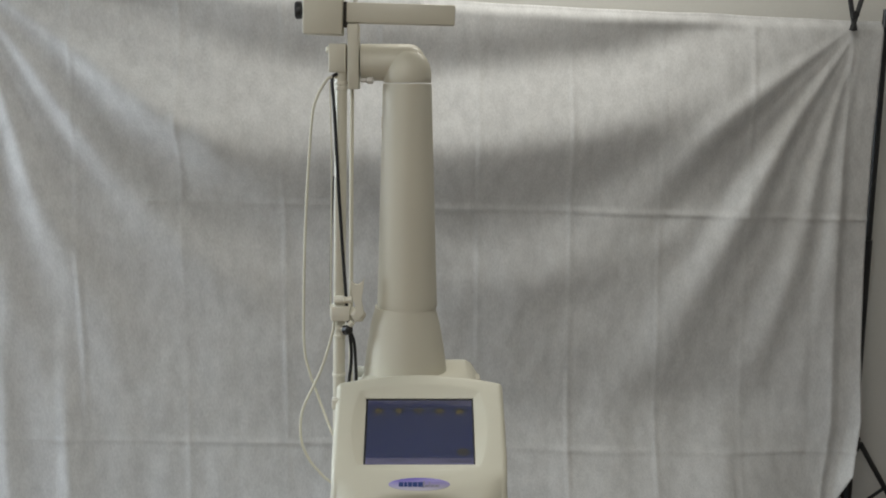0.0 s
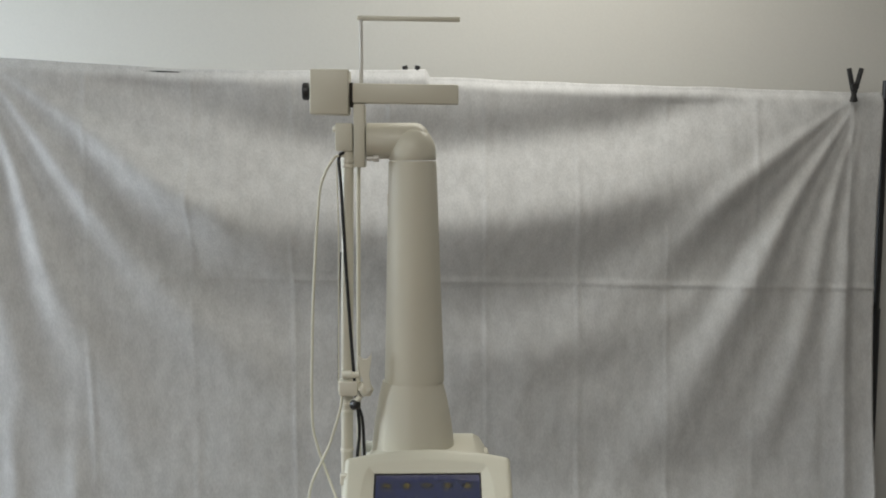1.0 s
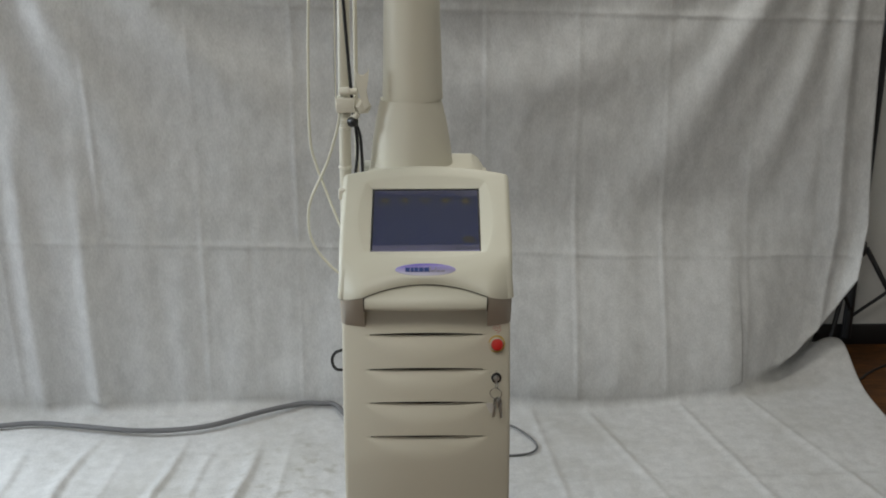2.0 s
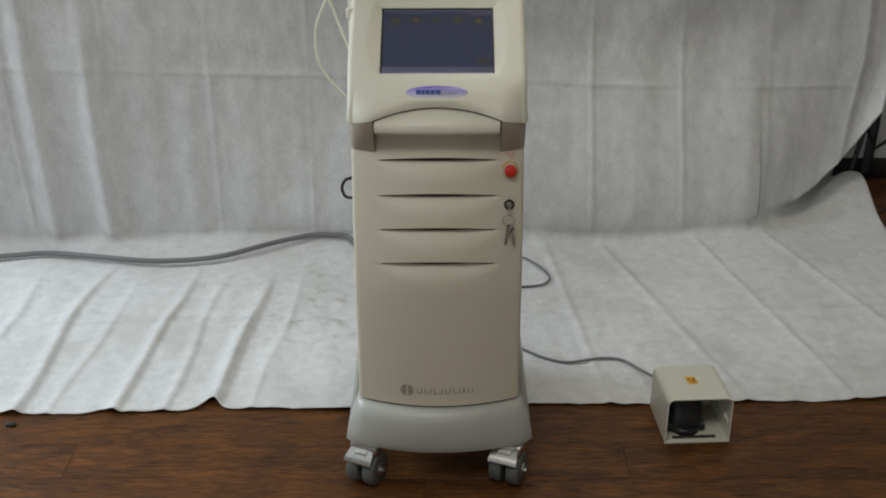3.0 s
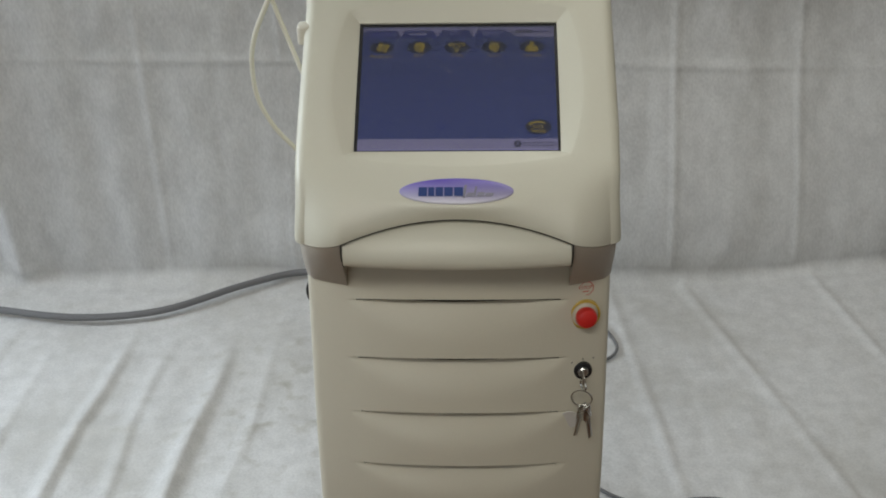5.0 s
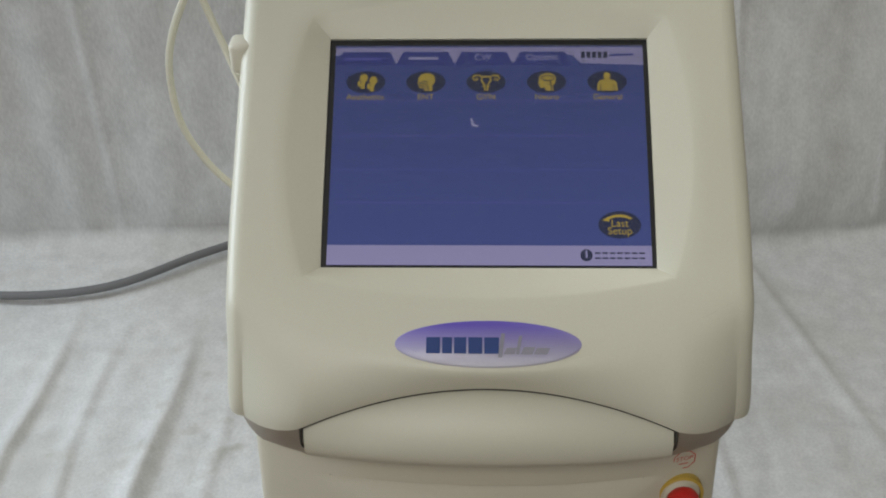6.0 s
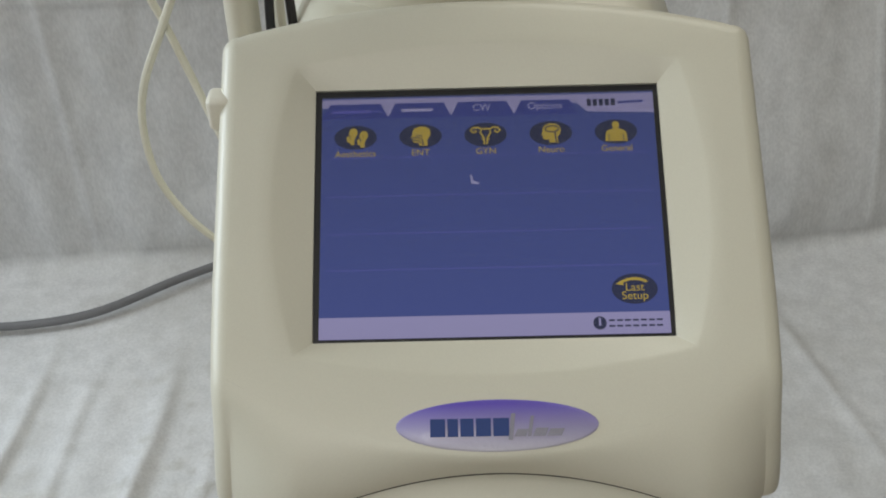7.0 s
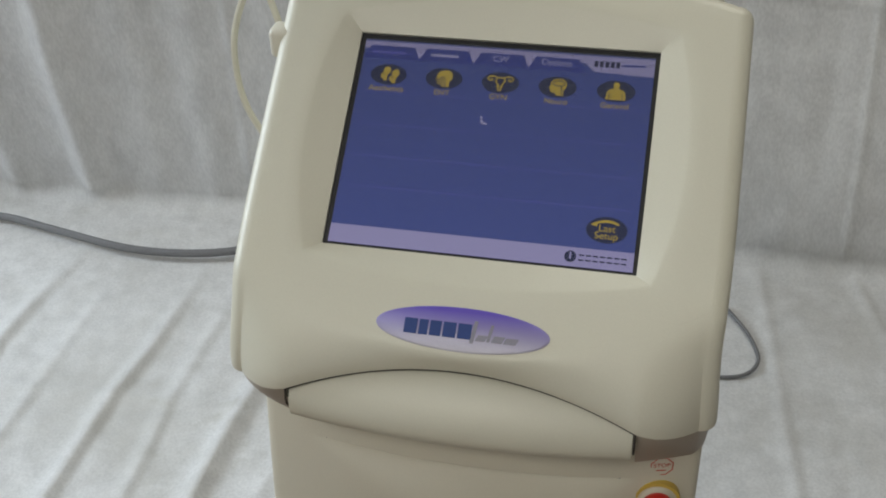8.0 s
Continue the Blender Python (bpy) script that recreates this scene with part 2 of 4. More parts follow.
def tube(pts, radius, n=10, steps=6, bm=None, ends=None):
    line = smooth_line(pts, steps) if steps > 1 else [Vector(q) for q in pts]
    side, rings = None, []
    for i, p in enumerate(line):
        d = (line[min(i + 1, len(line) - 1)] - line[max(i - 1, 0)]).normalized()
        if side is None:
            side = d.orthogonal().normalized()
        side = (side - d * side.dot(d)).normalized()
        up = d.cross(side)
        r = radius if ends is None else radius + (ends - radius) * i / (len(line) - 1)
        rings.append([p + r * (math.cos(2 * math.pi * k / n) * side + math.sin(2 * math.pi * k / n) * up) for k in range(n)])
    return loft(rings, bm=bm)


def sheet_piece(points, bm=None):
    bm = bm or bmesh.new()
    bm.faces.new([bm.verts.new(p) for p in points])
    return bm


def along(axis, place):
    """Turns z onto the axis, at the place."""
    return Matrix.Translation(place) @ Vector(axis).to_track_quat("Z", "Y").to_matrix().to_4x4()


def writing(text, size):
    """Built-in font as a flat mesh, centred on the origin, in the plane z = 0."""
    cu = bpy.data.curves.new("text", "FONT")
    cu.body, cu.size, cu.align_x, cu.align_y = text, size, "CENTER", "CENTER"
    ob = bpy.data.objects.new("text", cu)
    scene.collection.objects.link(ob)
    me = bpy.data.meshes.new_from_object(ob)
    bm = bmesh.new()
    bm.from_mesh(me)
    bpy.data.objects.remove(ob)
    bpy.data.meshes.remove(me)
    return bm


# ---- the room ----
def room():
    wall_n = part("wall_north", block(-3.3, 3.3, 1.66, 1.88, 0, 2.7), WALL)
    tagged(wall_n, "plain off-white painted wall behind the backdrop", "wall", kind="structure")
    bm = block(-3.3, -2.5, -4.12, -4.0, 0, 2.7)
    block(-0.7, 3.3, -4.12, -4.0, 0, 2.7, bm=bm)
    block(-2.5, -0.7, -4.12, -4.0, 0, 0.75, bm=bm)
    block(-2.5, -0.7, -4.12, -4.0, 2.25, 2.7, bm=bm)
    tagged(part("wall_south", bm, WALL), "off-white painted wall with a window opening", "wall", kind="structure")
    tagged(part("wall_east", block(3.3, 3.42, -4.12, 1.88, 0, 2.7), WALL), "plain off-white painted wall", "wall", kind="structure")
    bm = block(-3.42, -3.3, -4.12, -0.15, 0, 2.7)
    block(-3.42, -3.3, 1.65, 1.88, 0, 2.7, bm=bm)
    block(-3.42, -3.3, -0.15, 1.65, 0, 0.9, bm=bm)
    block(-3.42, -3.3, -0.15, 1.65, 2.4, 2.7, bm=bm)
    tagged(part("wall_west", bm, WALL), "off-white painted wall with a wide window opening", "wall", kind="structure")
    tagged(part("ceiling", block(-3.42, 3.42, -4.12, 1.88, 2.7, 2.8), CEIL), "plain white ceiling", "ceiling", kind="structure")
    tagged(part("baseboard", block(-3.3, 3.3, 1.645, 1.66, 0, 0.075, 0.003), BASEB), "black baseboard along the wall", "baseboard", kind="structure")
    for x, y in ((-0.3, -1.7), (0.45, 0.95)):
        lamp = thing("ceiling_light", (x, y, 2.7), "flat white ceiling light panel", "ceiling light")
        part("frame", block(x - 0.63, x + 0.63, y - 0.33, y + 0.33, 2.672, 2.7, 0.004), WHITEP, lamp)


# ---- the backdrop sheet ----
def ridge(t, c, w):
    return math.exp(-((t - c) / w) ** 2)


def plane_y(x):
    return 1.27 + 0.175 * x


RIGHT_FOLDS = ((4, 3.0, 0.012), (12, 3.6, 0.022), (20, 3.0, 0.008), (28.5, 5.0, 0.042), (39, 3.6, 0.010), (49, 6.0, 0.034))
LEFT_FOLDS = ((7, 3.4, 0.018), (19, 4.4, 0.034), (27, 3.0, 0.008), (36, 5.0, 0.038), (54, 5.5, 0.040))


def crease(t, w):
    """A sharp pressed fold: one steep and one long flank."""
    return max(0.0, 1 - abs(t) / (w if t < 0 else 2.2 * w))


def hang(x, z):
    """How far the hanging cloth stands out towards the camera: swags between the clips and folds that fan from them."""
    d = 0.0
    for cx, cz, sgn, folds in ((1.345, 1.80, -1, RIGHT_FOLDS), (-1.27, 1.90, 1, LEFT_FOLDS)):
        dx, dz = (x - cx) * sgn, cz - z
        r = math.hypot(dx, dz)
        th = math.degrees(math.atan2(dx, max(dz, 1e-4)))
        low_r = min(1, max(0, dz) / 0.06)
        th += 2.6 * noise.noise((x * 1.6, z * 1.6, cx)) - 4.0 * max(0, r - 0.7)
        grow = low_r * min(1, (r / 0.55) ** 1.7) * math.exp(-max(0, r - 0.85) / 0.6)
        for c, w, a in folds:
            d += a * grow * ridge(th, c, w * (0.8 + 0.25 * r))
    # the loose swag between the clips, with a hollow above it and a softer one below
    u = z - 0.215 * (x - 0.05) ** 2 + 0.02 * noise.noise((x * 1.7, z * 1.2, 11))
    mid = math.exp(-((x - 0.05) / 1.0) ** 4)
    d += mid * (0.062 * ridge(u, 1.375, 0.120) - 0.032 * ridge(u, 1.625, 0.080) - 0.012 * ridge(u, 1.13, 0.10) + 0.010 * ridge(u, 0.98, 0.08))
    # upright pleats low down, deeper on the window side
    low = max(0, min(1, (1.05 - z) / 0.7)) * (1.5 if x < -0.55 else 1.0)
    d += low * (0.010 * noise.noise((x * 5.5, z * 0.6, 3)) + 0.007 * noise.noise((x * 13, z * 0.8, 8)))
    d += 0.012 * noise.noise((x * 2.4, z * 2.0, 1)) + 0.004 * noise.noise((x * 9, z * 7, 5)) + 0.0016 * noise.noise((x * 24, z * 15, 4))
    # creases left by the packing: two across, and upright ones about every 0.285 m
    if x > -0.78:
        d += 0.0052 * crease(z - 1.219 + 0.045 * x, 0.008) * (0.75 + 0.5 * noise.noise((x * 4, 0, 0)))
    d += 0.0042 * crease(z - 0.487 + 0.070 * x, 0.008) * (0.75 + 0.6 * noise.noise((x * 3, 2, 0)))
    f = ((x - 0.169) / 0.285 + 0.5) % 1 - 0.5
    d += 0.0044 * crease(f * 0.285, 0.007) * max(0, 0.55 + 0.9 * noise.noise((x * 3, z * 1.7, 2)))
    # one long upright fold near the free edge, and two on the window side
    d += 0.014 * crease(1.305 - x, 0.030) * max(0, min(1, (1.45 - z) / 0.3))
    d += low * (0.016 * ridge(x, -1.19, 0.030) + 0.012 * ridge(x, -1.02, 0.025))
    # the free lower corner: the hanging part bellies out and its lower edge sweeps up towards the stand
    if x > 1.03:
        t = min(1, (x - 1.03) / 0.25)
        e = z - float(np.interp(x, (1.03, 1.18, 1.25, 1.31, 1.36, 1.40), (0.0, 0.0, 0.03, 0.09, 0.16, 0.25)))
        g = max(0, min(1, e / 0.07))
        d += 0.12 * t * t * (3 - 2 * t) * g * g * (3 - 2 * g) * math.exp(-max(0, e - 0.07) / 0.22)
    return d


def lie(x, y):
    """Height of the cloth on the floor: long slanting wrinkles, a lifted front hem."""
    z = 0.004
    fade = max(0, min(1, (1.05 - y) / 0.25))
    u = x - 0.05 * (y - 0.2)
    if x < -0.12:
        for c, a, w in ((-1.34, 0.009, 0.024), (-1.19, 0.010, 0.026), (-1.01, 0.018, 0.028), (-0.90, 0.007, 0.020), (-0.765, 0.018, 0.024), (-0.655, 0.009, 0.020), (-0.545, 0.027, 0.028), (-0.43, 0.005, 0.018)):
            s = u - c - 0.05 * noise.noise((y * 2, c * 9, 0))
            w2 = w * (1.0 if s < 0 else 0.55)
            length = max(0, min(1, (0.62 + 0.4 * noise.noise((c * 17, 1, 4)) - (y - 0.2) * 0.75) / 0.3))
            z += 0.62 * a * ridge(s, 0, 0.85 * w2) * fade * length
    near = math.exp(-((x + 0.42) / 0.22) ** 2 - ((y - 0.62) / 0.33) ** 2)
    z += 0.022 * near * fade * max(0, noise.noise((x * 8 + y * 3, y * 4 - x * 2, 6))) ** 1.2
    z += 0.010 * fade * max(0, noise.noise((x * 4 + y * 2, y * 2.2, 16)))
    z += 0.007 * fade * (noise.noise((x * 6, y * 6, 2)) + 0.4) * 0.6
    z += 0.003 * fade * abs(noise.noise((x * 16, y * 12, 7)))
    for c, k in ((0.62, -0.28), (0.90, -0.22), (0.36, -0.1), (1.18, -0.3)):
        z += 0.004 * ridge(x - c - k * (y - 0.6), 0, 0.012)
    z += 0.004 * ridge(y, 0.62 + 0.05 * x, 0.014)
    z += 0.085 * math.exp(-((x - 1.37) / 0.15) ** 2 - ((y - 1.47) / 0.15) ** 2)
    return max(z, 0.0035)


def fold_y(x):
    """Where the cloth turns up from the floor: slack in the middle, drawn back at the free edge."""
    xs, ys = (-1.7, -1.2, -0.5, 0.0, 0.5, 0.8, 1.0, 1.1, 1.2, 1.3, 1.4), (1.02, 1.09, 1.12, 1.11, 1.10, 1.15, 1.18, 1.27, 1.40, 1.50, 1.56)
    return sum(float(np.interp(x + d, xs, ys)) for d in (-0.08, -0.04, 0, 0.04, 0.08)) / 5


def corner_pull(x, z):
    """The free lower corner is drawn inwards where it lies over the floor."""
    return -max(0.0, x - 0.9) / 0.49 * float(np.interp(z, (0.0, 0.09, 0.2, 0.35, 0.5, 0.7), (0.07, 0.065, 0.035, 0.015, 0.0, 0.0)))


def back_y(x, z):
    t = max(0.0, min(1.0, (z - 0.03) / 0.6))
    t = t * t * (3 - 2 * t)
    return fold_y(x) + 0.02 + (plane_y(x) - fold_y(x) - 0.02) * t


HEM_X, HEM_Z = (-1.62, -1.22, -0.72, -0.365, -0.005, 0.004, 0.63, 1.06, 1.34, 1.46), (1.912, 1.880, 1.851, 1.848, 1.855, 1.831, 1.811, 1.799, 1.789, 1.790)


def backdrop():
    n = 500
    xs = [-1.62 + (1.40 + 1.62) * i / n for i in range(n + 1)]
    rows = []
    for k in range(101):
        rows.append(("floor", k / 100))
    for k in range(1, 25):
        rows.append(("bend", k / 24))
    for k in range(1, 291):
        rows.append(("hang", k / 290))
    bm = bmesh.new()
    grid = []
    for kind, t in rows:
        line = []
        for x in xs:
            r = 0.042 * (1.0 - 0.3 * noise.noise((x * 2, 0, 9)))
            yf = back_y(x, 0) - r
            edge = 0.195 + 0.03 * x + 0.012 * noise.noise((x * 3, 0, 0)) + 0.03 * ridge(x, -0.545, 0.03) + 0.005 * noise.noise((x * 22, 1, 0)) + 0.008 * ridge(x, -0.80, 0.02)
            top = float(np.interp(x, HEM_X, HEM_Z)) + 0.004 * noise.noise((x * 5, 5, 0))
            side = 0.0
            if kind == "floor":
                y = edge + (yf - edge) * t
                p = (x, y, lie(x, y))
            elif kind == "bend":
                a = t * math.pi / 2
                z = r * (1 - math.cos(a))
                out = hang(x, z) * t * t
                p = (x + corner_pull(x, z) * t, yf + (back_y(x, z) - yf) * math.sin(a) - out, lie(x, yf) * (1 - t) + z)
            else:
                z = r + (top - r) * t
                pull = min(1, (1 - t) / 0.03)
                # the free edge hangs in a slack curve away from the stand
                if x > 1.0:
                    side = (x - 1.0) / 0.40 * (0.060 - 0.020 * math.sin(math.pi * t)) * min(1, t / 0.25) + corner_pull(x, z)
                p = (x + side, back_y(x, z) - hang(x, z) * (0.20 + 0.80 * pull) + 0.022 * math.exp(-((1 - t) / 0.011) ** 2), z)
            line.append(bm.verts.new(p))
        grid.append(line)
    for a, b in zip(grid, grid[1:]):
        for i in range(n):
            bm.faces.new((a[i], a[i + 1], b[i + 1], b[i]))
    ob = part("backdrop_sheet", bm, CLOTH, sharp=180)
    mod = ob.modifiers.new("thickness", "SOLIDIFY")
    mod.thickness, mod.offset = 0.0012, 1
    tagged(ob, "creased white cloth backdrop hung from a bar, stained on the floor", "backdrop sheet")


def stand():
    x, y = 1.472, 1.59
    st = thing("backdrop_stand", (x, y, 0), "black metal light stand holding the end of the backdrop", "stand")
    part("pole", tube([(x - 0.005, y, 0.28), (x + 0.008, y, 1.08), (x + 0.024, y, 1.83)], 0.012, 12, 1), STANDM, st)
    part("sleeve", tube([(x - 0.003, y, 0.38), (x + 0.008, y, 1.08)], 0.0155, 12, 1), STANDM, st)
    part("collar", lathe([(0.024, 0), (0.027, 0.01), (0.027, 0.045), (0.020, 0.055)], Matrix.Translation((x - 0.003, y, 0.355)), 16), STANDM, st)
    part("knob", lathe([(0.008, 0), (0.008, 0.02), (0.017, 0.024), (0.017, 0.044), (0.012, 0.048)], along((-1, -0.4, 0), (x + 0.006, y, 1.085)), 12), STANDM, st)
    for a, spread in ((215, 0.125), (-8, 0.24), (95, 0.05)):
        dx, dy = math.cos(radians(a)), math.sin(radians(a))
        part("leg", tube([(x + 0.025 * dx, y + 0.025 * dy, 0.38), (x + spread * dx, y + spread * dy, 0.012)], 0.009, 8, 1), STANDM, st)
        part("brace", tube([(x, y, 0.13), (x + spread * 0.45 * dx, y + spread * 0.45 * dy, 0.222)], 0.006, 8, 1), STANDM, st)
    part("foot_tube", tube([(x - 0.010, y, 0.05), (x - 0.006, y, 0.30)], 0.014, 10, 1), STANDM, st)
    part("crossbar", tube([(-1.75, plane_y(-1.75) + 0.030, 1.872), (1.478, plane_y(1.478) + 0.030, 1.762)], 0.010, 10, 1), STANDM, st)
    # far end of the bar, outside the view
    xl, yl = -1.75, plane_y(-1.75) + 0.012
    part("far_pole", tube([(xl, yl, 0.0), (xl, yl, 1.98)], 0.012, 10, 1), STANDM, st)


def clamp_at(x, y, z, name="spring_clamp"):
    c = thing(name, (x, y, z), "black plastic spring clamp gripping the sheet's top hem", "clamp", "clamps on the backdrop")
    for s in (-1, 1):
        part("jaw", tube([(x + s * 0.020, y - 0.030, z + 0.065), (x + s * 0.008, y - 0.026, z + 0.015), (x - s * 0.006, y - 0.022, z - 0.04)], 0.008, 8, 4), BLACK, c)
    part("spring", lathe([(0.011, -0.012), (0.013, -0.006), (0.013, 0.006), (0.011, 0.012)], along((0, 1, 0), (x, y - 0.026, z + 0.008)), 12), BLACK, c)
    return c


# ---- the laser console ----
SLOPE = Vector((0, 0.831, 0.556))
NORMAL = Vector((0, -0.556, 0.831))
FOOT = Vector((0, 0.0, 0.870)) + NORMAL * 0.0095


def face(x, s, h=0.0):
    """A point on the sloping display face: across, up the slope from the screen's lower edge, out of it."""
    return Vector((x, 0, 0)) + FOOT + SLOPE * s + NORMAL * h


def sweep_down(x):
    return 0.050 * (1 - (x / 0.167) ** 2)


def rim_line(x):
    """The head's lower edge: an arch over the handle, then back to the corners."""
    if abs(x) < 0.118:
        t = (x / 0.118) ** 2
        return Vector((x, -0.064 - 0.016 * t, 0.824 - 0.0205 * t))
    t = (abs(x) - 0.118) / 0.049
    return Vector((x, -0.080 + 0.034 * t ** 2.0, 0.8035 - 0.0145 * t))


def roll(x, v):
    """The rounded front under the face: v = 0 where the slope ends, 1 at the lower rim. Returns the point and its normal."""
    a, b = face(x, -0.018 - sweep_down(x)), rim_line(x)
    reach = (b - a).length
    k = min(1.0, abs(x) / 0.118)
    c1, c2 = a - SLOPE * reach * (0.44 - 0.20 * k), b + Vector((0, -0.12 + 0.04 * k, 1)).normalized() * reach * (0.28 - 0.05 * k)
    p = a * (1 - v) ** 3 + 3 * c1 * v * (1 - v) ** 2 + 3 * c2 * v * v * (1 - v) + b * v ** 3
    t = 3 * (c1 - a) * (1 - v) ** 2 + 6 * (c2 - c1) * v * (1 - v) + 3 * (b - c2) * v * v
    n = Vector((0, t.z, -t.y)).normalized()
    if n.y > 0:
        n = -n
    return p, n


def head_shell(console):
    n = 24
    W, H = 0.1056, 0.159
    fr = [i / n for i in range(n)]

    def ring(corners, bow):
        """Four sides between corners (bl, br, tr, tl), each bowed outwards."""
        out = []
        for k in range(4):
            a, b = corners[k], corners[(k + 1) % 4]
            ox, oy = ((0, -1), (1, 0), (0, 1), (-1, 0))[k]
            for t in fr:
                w = bow[k] * 4 * t * (1 - t)
                out.append((a[0] + (b[0] - a[0]) * t + ox * w, a[1] + (b[1] - a[1]) * t + oy * w))
        return out

    X = 0.157
    A = ring([(-W - 0.002, -0.002), (W + 0.002, -0.002), (W + 0.002, H + 0.002), (-W - 0.002, H + 0.002)], (0, 0, 0, 0))
    B = ring([(-0.1165, -0.0095), (0.1165, -0.0095), (0.1185, 0.173), (-0.1185, 0.173)], (0.0135, 0.014, 0.014, 0.014))
    B2 = ring([(-0.1185, -0.0115), (0.1185, -0.0115), (0.1205, 0.175), (-0.1205, 0.175)], (0.0140, 0.0145, 0.0145, 0.0145))
    C = []
    low = lambda x: -0.018 - sweep_down(x)
    top = lambda x: 0.211 - 0.022 * (x / X) ** 2
    for k in range(4):
        for t in fr:
            if k == 0:
                x = -X + 2 * X * t
                C.append((x, low(x)))
            elif k == 1:
                C.append((X, low(X) + (top(X) - low(X)) * t))
            elif k == 2:
                x = X - 2 * X * t
                C.append((x, top(x)))
            else:
                C.append((-X, top(X) + (low(X) - top(X)) * t))
    rings = [[face(x, s, -0.0125) for x, s in A], [face(x, s, -0.0080) for x, s in A], [face(x, s, -0.0006) for x, s in B], [face(x, s, 0) for x, s in B2]]
    for f in (0.33, 0.66, 1.0):
        rings.append([face(p[0] + (q[0] - p[0]) * f, p[1] + (q[1] - p[1]) * f) for p, q in zip(B2, C)])
    bm = loft(rings, cap=False)
    # rounded front down to the rim
    m = 10
    xs = [-X + 2 * X * i / 96 for i in range(97)]
    front = [[roll(x, k / m)[0] for x in xs] for k in range(m + 1)]
    front.append([rim_line(x) + Vector((0, 0.005, -0.0015)) for x in xs])
    front.append([rim_line(x) + Vector((0, 0.05, 0.0)) for x in xs])
    loft(front, close=False, bm=bm)
    # rounded outer edge along the sides and the top
    line = [(roll(-X, k / m)[0], roll(-X, k / m)[1], Vector((-1, 0, 0))) for k in range(m, 0, -1)]
    left = [(-X, low(X) + (top(X) - low(X)) * i / 30) for i in range(31)]
    line += [(face(x, s), NORMAL, Vector((-1, 0, 0))) for x, s in left[:-1]]
    for i in range(11):
        a = radians(90 * i / 10)
        line.append((face(-X, top(X)), NORMAL, Vector((-math.cos(a), 0, 0)) + SLOPE * math.sin(a)))
    for i in range(1, 48):
        x = -X + 2 * X * i / 48
        line.append((face(x, top(x)), NORMAL, (SLOPE + Vector((0.28 * x / X, 0, 0))).normalized()))
    half = len(line)
    for i in range(11):
        a = radians(90 * i / 10)
        line.append((face(X, top(X)), NORMAL, Vector((math.sin(a), 0, 0)) + SLOPE * math.cos(a)))
    line += [(face(-x, s), NORMAL, Vector((1, 0, 0))) for x, s in reversed(left[:-1])]
    line += [(roll(X, k / m)[0], roll(X, k / m)[1], Vector((1, 0, 0))) for k in range(1, m + 1)]
    r = 0.0115
    edge = []
    for a in range(0, 91, 9):
        sa, ca = math.sin(radians(a)), math.cos(radians(a))
        edge.append([p + o * r * sa - nn * r * (1 - ca) for p, nn, o in line])
    edge.append([p + o * (r + 0.001) - nn * 0.075 for p, nn, o in line])
    loft(edge, close=False, bm=bm)
    bmesh.ops.remove_doubles(bm, verts=bm.verts, dist=0.0006)
    for q in bm.verts:
        q.co.x *= 1 - 0.015 * math.exp(-((q.co.z - 0.838) / 0.030) ** 2)
    part("head_cover", bm, CREAM, console, "smooth cream plastic cover round the screen", sharp=24)


def panel_y(x, z):
    """Front of the drawer-like panel: bowed across, leaning a little back towards the top."""
    k = max(0, min(1, (z - 0.45) / 0.30))
    return -0.057 + 0.046 * k ** 1.4 - 0.037 * (1 - (x / 0.165) ** 2)


SLOTS = (0.7110, 0.6435, 0.5775, 0.5095)
ARCH = 0.0115


